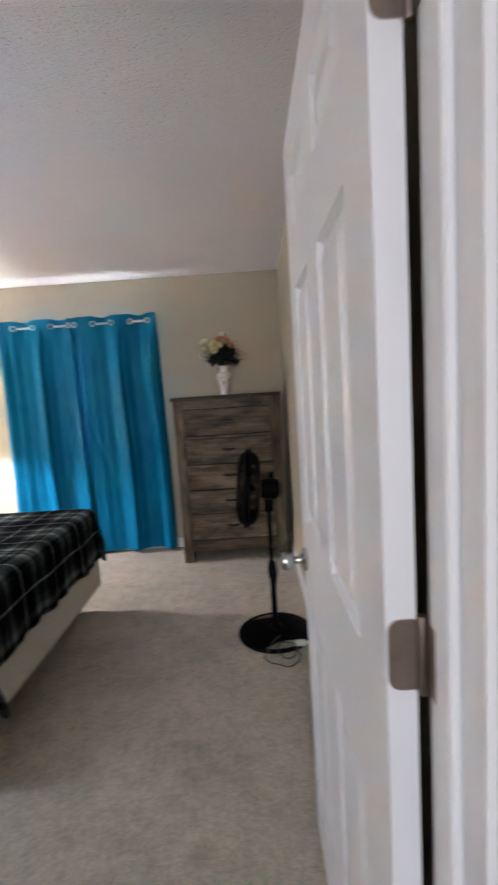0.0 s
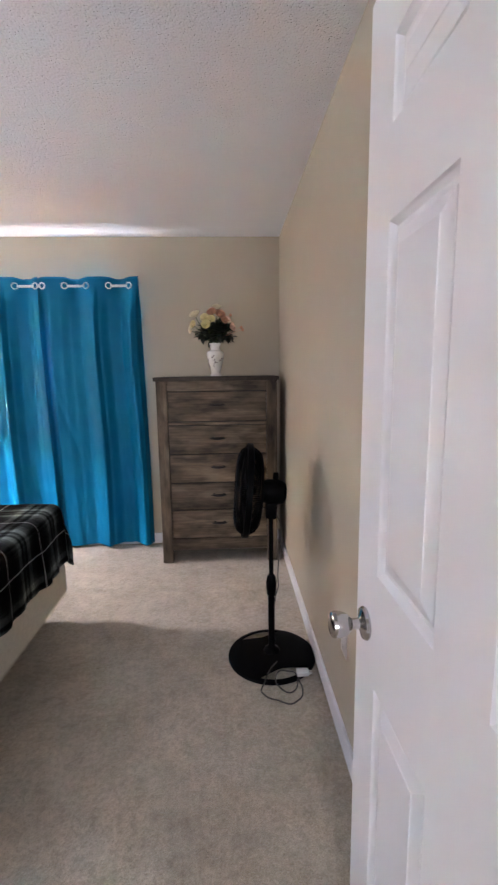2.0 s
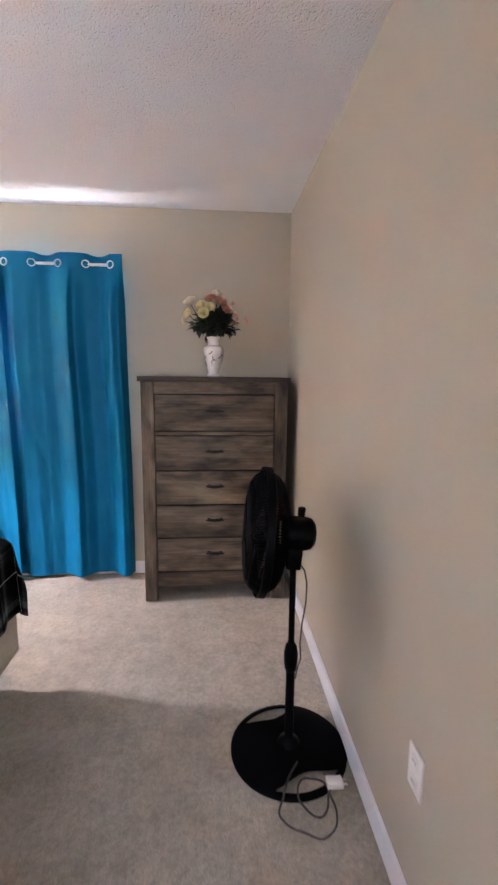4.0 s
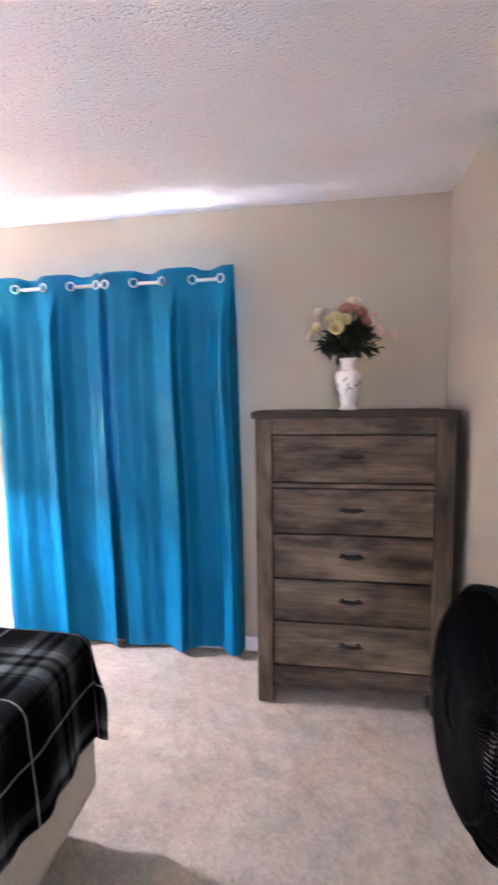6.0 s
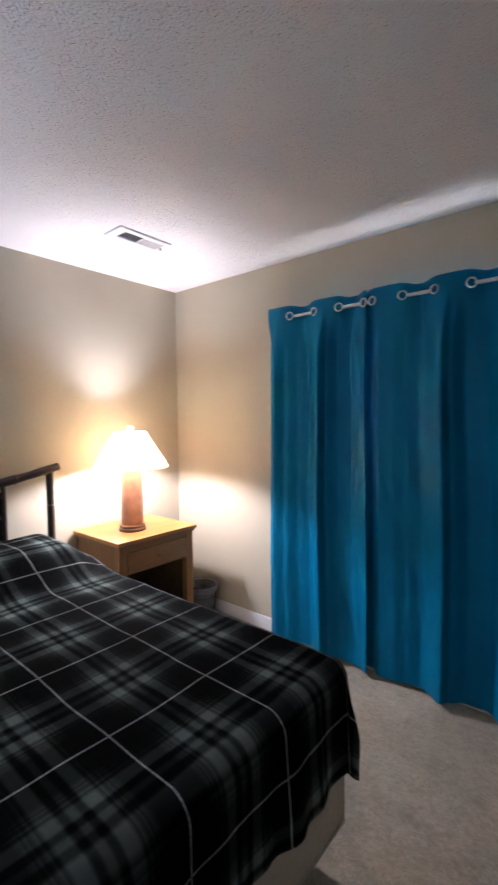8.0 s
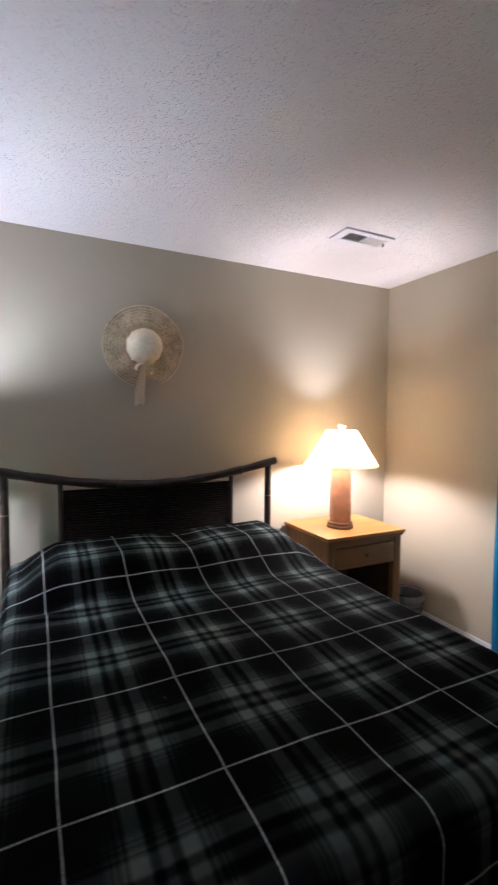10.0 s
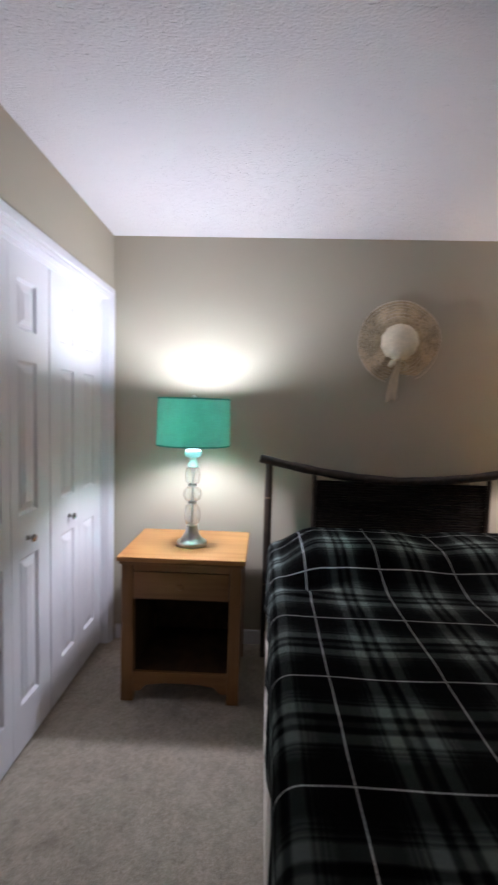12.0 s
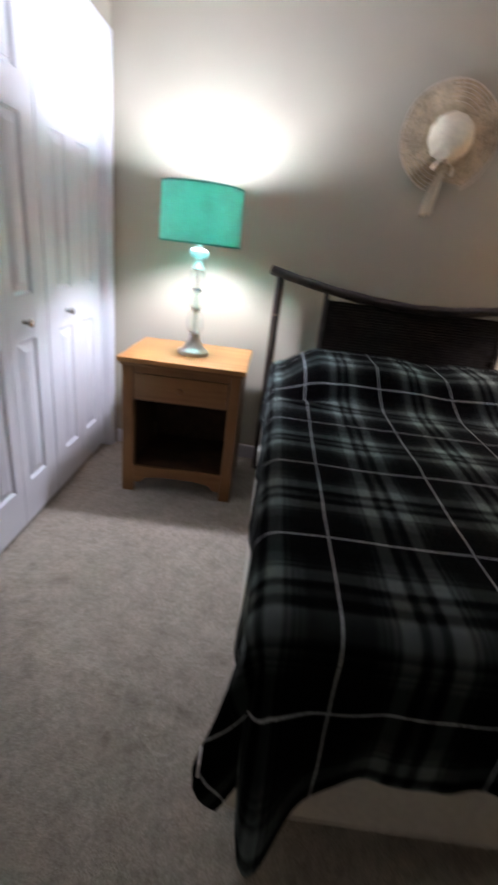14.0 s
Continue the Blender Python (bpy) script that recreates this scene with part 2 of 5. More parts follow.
TEAL_SHADE = shade_cloth("turquoise_lampshade_cloth", (0.45, 0.655, 0.605), 0.56)
SHADE_LINING = shade_cloth("pale_aqua_shade_lining", (0.42, 0.86, 0.76), 0.42)
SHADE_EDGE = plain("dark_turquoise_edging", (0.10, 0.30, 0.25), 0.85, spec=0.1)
KNOB_NICKEL = plain("polished_nickel", (0.50, 0.49, 0.48), 0.16, 1.0, vary=0.05)
AQUA_GLASS = shade_cloth("pale_aqua_frosted_glass", (0.55, 0.76, 0.73), 0.4)
CREAM_SHADE = shade_cloth("cream_lampshade_cloth", (0.94, 0.82, 0.62), 0.56)
TERRACOTTA = plain("terracotta_glaze", (0.42, 0.215, 0.145), 0.38, scale=14, vary=0.2)
BAMBOO = plain("black_brown_bamboo", (0.027, 0.019, 0.014), 0.40, scale=25, vary=0.4, bump=0.2)
REED = plain("dark_reed", (0.014, 0.010, 0.008), 0.7, spec=0.1, scale=30, vary=0.4, bump=0.2)
RING = plain("pale_bamboo_node", (0.16, 0.12, 0.085), 0.5)
TICKING = plain("ivory_box_spring_cloth", (0.62, 0.58, 0.50), 0.85, spec=0.15, scale=60, vary=0.06, bump=0.25, depth=0.002)
LINEN = plain("white_linen", (0.74, 0.73, 0.71), 0.9, spec=0.1, scale=40, vary=0.04)
PORCELAIN = plain("white_porcelain", (0.74, 0.71, 0.66), 0.25, vary=0.03)
INK = plain("grey_glaze_drawing", (0.22, 0.17, 0.16), 0.4)
LEAF = plain("dark_silk_leaf", (0.010, 0.016, 0.009), 0.6, vary=0.5, scale=25)
STEM = plain("green_stem", (0.04, 0.06, 0.02), 0.6)
CREAM_PETAL = plain("cream_silk_petal", (0.80, 0.71, 0.40), 0.8, spec=0.1, vary=0.1)
WHITE_PETAL = plain("white_silk_petal", (0.80, 0.74, 0.56), 0.8, spec=0.1, vary=0.08)
PEACH_PETAL = plain("peach_silk_petal", (0.58, 0.31, 0.22), 0.8, spec=0.1, vary=0.15)
PINK_PETAL = plain("pink_silk_petal", (0.72, 0.50, 0.42), 0.8, spec=0.1, vary=0.12)
CORD = plain("dark_grey_cord", (0.045, 0.040, 0.036), 0.5)
WHITE_PLASTIC = plain("white_plastic", (0.70, 0.69, 0.66), 0.4, vary=0.04)
GREY_PLASTIC = plain("pale_grey_plastic", (0.74, 0.75, 0.76), 0.35, vary=0.05)
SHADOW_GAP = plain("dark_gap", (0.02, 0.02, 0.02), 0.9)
VENT_DARK = plain("vent_slat_grey", (0.52, 0.50, 0.50), 0.6)
VENT_BACK = plain("vent_backing_grey", (0.27, 0.26, 0.26), 0.8)
STRAW_RIM = plain("pale_straw", (0.66, 0.57, 0.44), 0.8, scale=120, vary=0.25, bump=0.4)
SCARF = plain("ivory_hat_scarf", (0.76, 0.66, 0.50), 0.85, spec=0.1, scale=60, vary=0.08, bump=0.2)
BAG = plain("grey_bin_liner", (0.20, 0.20, 0.20), 0.45, vary=0.3)


def straw_mat():
    """Loosely woven straw with darker flecks that run round the brim."""
    k = Nodes("woven_straw", 0.85, spec=0.15)
    v = k.coords()
    fleck = k.ramp(k.noise(v, 75, 3), [(0.53, 0.0), (0.64, 1.0)])
    blotch = k.ramp(k.noise(v, 13, 3), [(0.38, 0.72), (0.60, 1.06)])
    weave = k.noise(v, 210, 2)
    straw = k.mix(k.math("MULTIPLY", fleck, 0.50), k.ramp(weave, [(0.3, (0.56, 0.44, 0.28)), (0.7, (0.72, 0.59, 0.40))]), (0.22, 0.155, 0.10))
    k.colour(k.mix(1.0, straw, blotch, "MULTIPLY"))
    return k.bump(weave, 0.5, 0.003).m


STRAW = straw_mat()
PANE = clear_glass("window_glass")

# ---- shape helpers ----


def box(bm, x0, y0, z0, x1, y1, z1, bevel=0.0, seg=2):
    """A box between two corners, its edges rounded by bevel."""
    r = bmesh.ops.create_cube(bm, size=1.0)
    vs = r["verts"]
    for v in vs:
        v.co = Vector(((x0 + x1) / 2 + v.co.x * abs(x1 - x0), (y0 + y1) / 2 + v.co.y * abs(y1 - y0), (z0 + z1) / 2 + v.co.z * abs(z1 - z0)))
    if bevel:
        es = list({e for v in vs for e in v.link_edges})
        bmesh.ops.bevel(bm, geom=es, offset=bevel, segments=seg, profile=0.6, affect="EDGES", clamp_overlap=True)
    return vs


def lathe(bm, profile, centre=(0, 0, 0), seg=32, axis="z", closed=True):
    """Turns a profile of (radius, height) round an axis."""
    rings = []
    for r, h in profile:
        ring = []
        for i in range(seg):
            a = 2 * math.pi * i / seg
            c, s = r * math.cos(a), r * math.sin(a)
            p = {"z": (c, s, h), "x": (h, c, s), "y": (c, h, s)}[axis]
            ring.append(bm.verts.new((centre[0] + p[0], centre[1] + p[1], centre[2] + p[2])))
        rings.append(ring)
    for a, b in zip(rings, rings[1:]):
        for i in range(seg):
            bm.faces.new((a[i], a[(i + 1) % seg], b[(i + 1) % seg], b[i]))
    if closed:
        for ring in (rings[0], rings[-1]):
            bm.faces.new(ring)


def tube(bm, points, radius, seg=8, closed_path=False):
    """A round rod along a line of points; radius is one number or one for each point."""
    pts = [Vector(p) for p in points]
    n = len(pts)
    rings, up = [], None
    for i, p in enumerate(pts):
        if closed_path:
            d = (pts[(i + 1) % n] - pts[i - 1]).normalized()
        else:
            d = (pts[min(i + 1, n - 1)] - pts[max(i - 1, 0)]).normalized()
        if up is None:
            up = d.orthogonal().normalized()
        up = (up - d * up.dot(d)).normalized()
        side = d.cross(up)
        r = radius[i] if isinstance(radius, (list, tuple)) else radius
        rings.append([bm.verts.new(p + (up * math.cos(2 * math.pi * j / seg) + side * math.sin(2 * math.pi * j / seg)) * r) for j in range(seg)])
    pairs = list(zip(rings, rings[1:])) + ([(rings[-1], rings[0])] if closed_path else [])
    for a, b in pairs:
        for j in range(seg):
            bm.faces.new((a[j], a[(j + 1) % seg], b[(j + 1) % seg], b[j]))
    if not closed_path:
        bm.faces.new(rings[0][::-1])
        bm.faces.new(rings[-1])


def sheet(bm, nu, nv, place, uv=None):
    """A grid of nu by nv cells, each corner given by place(u, v) with u and v from 0 to 1."""
    layer = bm.loops.layers.uv.new("flat") if uv else None
    grid = [[bm.verts.new(place(i / nu, j / nv)) for j in range(nv + 1)] for i in range(nu + 1)]
    for i in range(nu):
        for j in range(nv):
            f = bm.faces.new((grid[i][j], grid[i + 1][j], grid[i + 1][j + 1], grid[i][j + 1]))
            if layer:
                for loop, (a, b) in zip(f.loops, ((i, j), (i + 1, j), (i + 1, j + 1), (i, j + 1))):
                    loop[layer].uv = uv(a / nu, b / nv)
    return grid


def mesh_from(bm, name, material, smooth=35.0):
    bmesh.ops.recalc_face_normals(bm, faces=bm.faces[:])
    me = bpy.data.meshes.new(name)
    bm.to_mesh(me)
    bm.free()
    me.materials.append(material)
    if smooth:
        me.shade_smooth()
        me.set_sharp_from_angle(angle=radians(smooth))
    return me


def part(name, bm, material, parent=None, label="", smooth=35.0):
    """Links a bmesh as one mesh object under a thing or a part."""
    ob = new(name, mesh_from(bm, name, material, smooth))
    if parent is not None:
        ob.parent = parent
    if label:
        tagged(ob, label)
    return ob


def thing(name, place, label, category, group="", kind="", turn=0.0):
    ob = new(name)
    ob.empty_display_size = 0.1
    ob.matrix_basis = pose(*place, 0, 0, turn)
    return tagged(ob, label, category, group, kind)


def fresh():
    return bmesh.new()


# ---- the room ----
X0, X1, Y0, Y1, H = -3.0, 0.475, 0.64, 4.20, 2.44
T = 0.115                                    # wall thickness
DOOR_L, DOOR_R, DOOR_H = -0.435, 0.385, 2.055
CLO_L, CLO_R, CLO_H = -2.935, -1.655, 2.072
WIN_L, WIN_R, WIN_B, WIN_T = -1.90, -0.72, 0.85, 2.05
HALL_Y, HALL_L, HALL_R = -1.75, -0.62, 0.95


def slab(name, boxes, material, label, bevel=0.0):
    bm = fresh()
    for b in boxes:
        box(bm, *b, bevel=bevel)
    return tagged(part(name, bm, material, smooth=0), label, name.split("_")[0], kind="structure")


# carpet: a finely divided sheet with slight unevenness
bm = fresh()
FX0, FX1, FY0, FY1 = X0 - 0.05, HALL_R + 0.05, HALL_Y - 0.05, Y1 + 0.05
sheet(bm, 230, 330, lambda u, v: (FX0 + u * (FX1 - FX0), FY0 + v * (FY1 - FY0),
      -0.006 + 0.006 * noise.noise((u * 60, v * 90, 0)) + 0.004 * noise.noise((u * 17, v * 25, 4))))
tagged(part("floor", bm, CARPET), "beige cut-pile carpet with tread marks over the whole room", "floor", kind="structure")
slab("subfloor", [(FX0 - 0.2, FY0 - 0.2, -0.12, FX1 + 0.2, FY1 + 0.2, -0.03)], SHADOW_GAP, "dark floor slab hidden under the beige carpet")

bm = fresh()
box(bm, X0 - T, HALL_Y - T, H, HALL_R + T, Y1 + T, H + 0.10)
tagged(part("ceiling", bm, CEIL, smooth=0), "white ceiling with a stippled spray texture", "ceiling", kind="structure")

slab("wall_west", [(X0 - T, Y0 - 0.75, 0, X0, Y1 + T, H)], WALL, "greige painted wall behind the bed")
slab("wall_east", [(X1, Y0, 0, X1 + T, Y1 + T, H)], WALL, "greige painted wall beside the standing fan")
slab("wall_north", [(X0, Y1, 0, WIN_L, Y1 + T, H), (WIN_R, Y1, 0, X1, Y1 + T, H),
                    (WIN_L, Y1, 0, WIN_R, Y1 + T, WIN_B), (WIN_L, Y1, WIN_T, WIN_R, Y1 + T, H)], WALL, "greige painted wall behind curtains and chest of drawers")
slab("wall_south", [(X0, Y0 - T, 0, CLO_L, Y0, H), (CLO_L, Y0 - T, CLO_H, CLO_R, Y0, H), (CLO_R, Y0 - T, 0, DOOR_L, Y0, H),
                    (DOOR_L, Y0 - T, DOOR_H, DOOR_R, Y0, H), (DOOR_R, Y0 - T, 0, HALL_R, Y0 - 0.001, H)], WALL, "greige painted wall with closet and entry openings")
slab("wall_hall_west", [(HALL_L - T, HALL_Y, 0, HALL_L, Y0 - T, H)], WALL, "greige painted hall wall")
slab("wall_hall_east", [(HALL_R, HALL_Y, 0, HALL_R + T, Y0, H)], WALL, "greige painted hall wall by the door")
slab("wall_hall_south", [(HALL_L - T, HALL_Y - T, 0, -0.38, HALL_Y, H), (0.48, HALL_Y - T, 0, HALL_R + T, HALL_Y, H),
                         (-0.38, HALL_Y - T, 0, 0.48, HALL_Y, 0.9), (-0.38, HALL_Y - T, 2.1, 0.48, HALL_Y, H)], WALL, "greige painted wall at the hall's end with a window")
slab("wall_closet", [(X0, Y0 - 0.75, 0, HALL_L - T, Y0 - 0.70, H)], WALL, "plain wall that closes the closet")


def casing_path(bm, pts, depth_dir, w=0.060, t=0.016):
    """Door casing: a stepped moulding along an upside-down U. pts: inner corners; depth_dir: +1 into the room along y."""
    (xa, za), (xb, zb), (xc, zc), (xd, zd), y = pts
    for lo, hi, tt in ((0.0, 0.018, t * 0.55), (0.018, 0.046, t), (0.046, w, t * 0.72)):
        y2 = y + depth_dir * tt
        s = 1 if xd > xa else -1
        box(bm, xa - s * hi, min(y, y2), za, xa - s * lo, max(y, y2), zb + hi, 0.0025, 1)
        box(bm, xd + s * lo, min(y, y2), zd, xd + s * hi, max(y, y2), zc + hi, 0.0025, 1)
        box(bm, xa - s * lo, min(y, y2), zb + lo, xd + s * lo, max(y, y2), zb + hi, 0.0025, 1)


def trim(name, bm, label):
    return tagged(part(name, bm, WHITE, smooth=30), label, "trim", kind="structure")


# closet opening: jamb and casing
bm = fresh()
box(bm, CLO_L, Y0 - T, 0, CLO_L + 0.015, Y0 + 0.002, CLO_H)
box(bm, CLO_R - 0.015, Y0 - T, 0, CLO_R, Y0 + 0.002, CLO_H)
box(bm, CLO_L + 0.015, Y0 - T, CLO_H - 0.015, CLO_R - 0.015, Y0 + 0.002, CLO_H)
casing_path(bm, ((CLO_L + 0.006, 0), (CLO_L + 0.006, CLO_H - 0.006), (CLO_R - 0.006, CLO_H - 0.006), (CLO_R - 0.006, 0), Y0), 1)
trim("closet_casing", bm, "white moulded casing round the closet opening")

# entry opening: jamb, stop and casing on both sides
bm = fresh()
box(bm, DOOR_L, Y0 - T - 0.002, 0, DOOR_L + 0.018, Y0 + 0.002, DOOR_H)
box(bm, DOOR_R - 0.002, Y0 - T - 0.002, 0, DOOR_R + 0.016, Y0 + 0.002, DOOR_H)
box(bm, DOOR_L + 0.018, Y0 - T - 0.002, DOOR_H - 0.018, DOOR_R - 0.002, Y0 + 0.002, DOOR_H)
box(bm, DOOR_R - 0.014, Y0 - 0.075, 0, DOOR_R - 0.002, Y0 - 0.040, DOOR_H - 0.018, 0.003, 1)
box(bm, DOOR_L + 0.018, Y0 - 0.075, 0, DOOR_L + 0.030, Y0 - 0.040, DOOR_H - 0.018, 0.003, 1)
casing_path(bm, ((DOOR_L + 0.006, 0), (DOOR_L + 0.006, DOOR_H - 0.006), (DOOR_R + 0.008, DOOR_H - 0.006), (DOOR_R + 0.008, 0), Y0), 1)
casing_path(bm, ((DOOR_L + 0.006, 0), (DOOR_L + 0.006, DOOR_H - 0.006), (DOOR_R + 0.008, DOOR_H - 0.006), (DOOR_R + 0.008, 0), Y0 - T), -1)
trim("door_casing", bm, "white painted jamb and casing of the entry door")


def baseboard(name, x0, y0, x1, y1, nx, ny):
    """A skirting board along a wall, thick towards (nx, ny), with a rounded top."""
    bm = fresh()
    t, h = 0.013, 0.088
    ax, ay = min(x0, x1) + min(0, nx * t), min(y0, y1) + min(0, ny * t)
    bx, by = max(x0, x1) + max(0, nx * t), max(y0, y1) + max(0, ny * t)
    box(bm, ax, ay, 0, bx, by, h, 0.004, 2)
    trim(name, bm, "white painted baseboard along the wall")


baseboard("baseboard_east", X1, Y0 + 0.02, X1, Y1 - 0.013, -1, 0)
baseboard("baseboard_north", X0 + 0.013, Y1, X1, Y1, 0, -1)
baseboard("baseboard_west", X0, Y0 + 0.02, X0, Y1, 1, 0)
baseboard("baseboard_south", CLO_R + 0.056, Y0, DOOR_L - 0.056, Y0, 0, 1)
baseboard("baseboard_hall", HALL_R, HALL_Y, HALL_R, Y0 - T - 0.02, -1, 0)

# window behind the curtains
win = thing("window_1", ((WIN_L + WIN_R) / 2, Y1 + 0.06, WIN_B), "white framed window hidden behind turquoise curtains", "window", kind="structure")
ww, wh = WIN_R - WIN_L, WIN_T - WIN_B
bm = fresh()
for a, b, c, d in ((-ww / 2, 0, -ww / 2 + 0.05, wh), (ww / 2 - 0.05, 0, ww / 2, wh), (-ww / 2 + 0.05, 0, ww / 2 - 0.05, 0.05),
                   (-ww / 2 + 0.05, wh - 0.05, ww / 2 - 0.05, wh), (-0.02, 0.05, 0.02, wh - 0.05)):
    box(bm, a, -0.02, b, c, 0.02, d, 0.004, 1)
part("window_frame", bm, WHITE_PLASTIC, win)
for s in (-1, 1):
    bm = fresh()
    box(bm, min(s * 0.02, s * (ww / 2 - 0.05)), -0.003, 0.05, max(s * 0.02, s * (ww / 2 - 0.05)), 0.003, wh - 0.05)
    pane = part("pane", bm, PANE, win)
    pane.visible_shadow = False
bm = fresh()
box(bm, -ww / 2, -0.062, 0.0, ww / 2, -0.02, 0.015, 0.004, 1)
part("window_sill", bm, WHITE, win)


# ---- panelled doors ----
def raised_panel(bm, axis_u, x0, x1, z0, z1, face, out):
    """A moulded raised panel in a door's face, set in a sunk frame. Works in the (u, z) plane at depth face; out: +1 or -1."""
    lip = 0.022
    steps = ((0.0, 0.0), (0.003, -0.004), (0.010, -0.011), (0.019, -0.011), (0.021, -0.0085), (lip + 0.022, -0.0015), (lip + 0.0235, 0.0))
    rings = []
    for inset, d in steps:
        co = ((x0 + inset, z0 + inset), (x1 - inset, z0 + inset), (x1 - inset, z1 - inset), (x0 + inset, z1 - inset))
        rings.append([bm.verts.new((u, face + out * d, z) if axis_u == "x" else (face + out * d, u, z)) for u, z in co])
    for a, b in zip(rings, rings[1:]):
        for i in range(4):
            bm.faces.new((a[i], a[(i + 1) % 4], b[(i + 1) % 4], b[i]))
    bm.faces.new(rings[-1])


def panelled_face(bm, axis_u, u0, u1, z0, z1, holes, face, out):
    """The flat of a door face round its panels, as strips, with a raised panel in each hole."""
    us = sorted({u0, u1, *[h[0] for h in holes], *[h[1] for h in holes]})
    zs = sorted({z0, z1, *[h[2] for h in holes], *[h[3] for h in holes]})
    for a, b in zip(us, us[1:]):
        for c, d in zip(zs, zs[1:]):
            mu, mz = (a + b) / 2, (c + d) / 2
            if any(h[0] < mu < h[1] and h[2] < mz < h[3] for h in holes):
                continue
            co = ((a, c), (b, c), (b, d), (a, d))
            bm.faces.new([bm.verts.new((u, face, z) if axis_u == "x" else (face, u, z)) for u, z in co])
    for h in holes:
        raised_panel(bm, axis_u, h[0], h[1], h[2], h[3], face, out)


def door_leaf(name, parent, axis_u, u0, u1, z0, z1, f0, f1, holes, label=""):
    """A door leaf with panels on both faces."""
    bm = fresh()
    panelled_face(bm, axis_u, u0, u1, z0, z1, holes, f0, -1)
    panelled_face(bm, axis_u, u0, u1, z0, z1, holes, f1, 1)
    for a, b in ((u0, u0), (u1, u1)):
        co = ((a, f0, z0), (a, f1, z0), (a, f1, z1), (a, f0, z1))
        bm.faces.new([bm.verts.new(c if axis_u == "x" else (c[1], c[0], c[2])) for c in co])
    for z in (z0, z1):
        co = ((u0, f0, z), (u1, f0, z), (u1, f1, z), (u0, f1, z))
        bm.faces.new([bm.verts.new(c if axis_u == "x" else (c[1], c[0], c[2])) for c in co])
    bmesh.ops.remove_doubles(bm, verts=bm.verts[:], dist=0.0002)
    return part(name, bm, WHITE, parent, label, smooth=6)


# entry door, swung wide open along the east wall
ENTRY_W, ENTRY_H = 0.81, 2.03
entry = thing("door_1", (0.372, Y0 + 0.012, 0.012), "white six-panel entry door swung fully open", "door", kind="structure", turn=0.7)
rows = ((0.20, 0.80), (1.03, 1.645), (1.79, 1.915))
holes = [(a, b, c, d) for a, b in ((0.125, 0.345), (0.475, 0.695)) for c, d in rows]
leaf = door_leaf("door_leaf", entry, "y", 0.0, ENTRY_W, 0.0, ENTRY_H, -0.035, 0.0, holes)
bm = fresh()
ky, kz = ENTRY_W - 0.062, 0.905
lathe(bm, [(0.031, 0.0), (0.033, -0.004), (0.030, -0.009), (0.016, -0.013), (0.011, -0.016), (0.010, -0.034)], (-0.035, ky, kz), 28, "x")
part("knob_rose", bm, KNOB_NICKEL, entry, "round satin nickel rose")
bm = fresh()
lathe(bm, [(0.010, -0.030), (0.015, -0.034), (0.0215, -0.041), (0.0255, -0.052), (0.0265, -0.062), (0.0245, -0.070), (0.018, -0.074), (0.004, -0.075)], (-0.035, ky, kz), 28, "x")
part("door_knob", bm, KNOB_NICKEL, entry, "round satin nickel door knob")
bm = fresh()
box(bm, -0.030, ENTRY_W, kz - 0.028, -0.006, ENTRY_W + 0.0015, kz + 0.028, 0.0008, 1)
part("latch_plate", bm, CHROME, entry)
for hz in (0.22, 1.083, 1.78):
    bm = fresh()
    vs = box(bm, -0.033, -0.0025, hz - 0.042, 0.002, 0.0, hz + 0.042)
    corners = [e for e in bm.edges if abs(e.verts[0].co.y - e.verts[1].co.y) > 0.001 and e.verts[0].co.x < -0.02]
    bmesh.ops.bevel(bm, geom=corners, offset=0.014, segments=6, profile=0.5, affect="EDGES")
    hinge = part("hinge", bm, BRONZE, entry, "brown metal hinge leaf")
    bm = fresh()
    lathe(bm, [(0.0055, -0.047), (0.0065, -0.045), (0.0065, 0.045), (0.0055, 0.047)], (0.005, -0.003, hz), 14)
    part("hinge_pin", bm, BRONZE, hinge)
    bm = fresh()
    box(bm, 0.0085, -0.040, hz - 0.042, 0.0105, -0.006, hz + 0.042, 0.0008, 1)
    part("jamb_plate", bm, BRONZE, hinge)

# closet: two pairs of bifold leaves
closet = thing("closet_door_1", ((CLO_L + CLO_R) / 2, Y0 - 0.045, 0.015), "white six-panel bifold closet doors, closed", "closet door", kind="structure")
lw = (CLO_R - CLO_L - 0.030 - 0.016) / 4
ch = CLO_H - 0.015 - 0.03
for i in range(4):
    a = (i - 2) * lw + (-0.0065, -0.0045, 0.0045, 0.0065)[i]
    wide, slim = 0.106, 0.060                          # stile at the pair's outer edge, stile at its fold
    ml, mr = (wide, slim) if i % 2 == 0 else (slim, wide)
    holes = [(a + ml, a + lw - mr, c, d) for c, d in ((0.191, 0.805), (0.982, 1.596), (1.716, 1.911))]
    lf = door_leaf("bifold_leaf", closet, "x", a, a + lw, 0.0, ch, -0.032, 0.0, holes)
    if i in (1, 2):
        kx = a + 0.188 if i == 2 else a + lw - 0.188
        bm = fresh()
        lathe(bm, [(0.012, 0.0), (0.010, 0.003), (0.0065, 0.008), (0.007, 0.014), (0.0155, 0.021), (0.017, 0.027), (0.013, 0.032), (0.002, 0.034)], (kx, 0.0, 0.878), 20, "y")
        part("knob", bm, KNOB_NICKEL, lf, "small round nickel knob")
bm = fresh()
box(bm, CLO_L + 0.016, Y0 - 0.085, CLO_H - 0.035, CLO_R - 0.016, Y0 - 0.040, CLO_H - 0.015)
trim("closet_track", bm, "white head track above the closet doors")

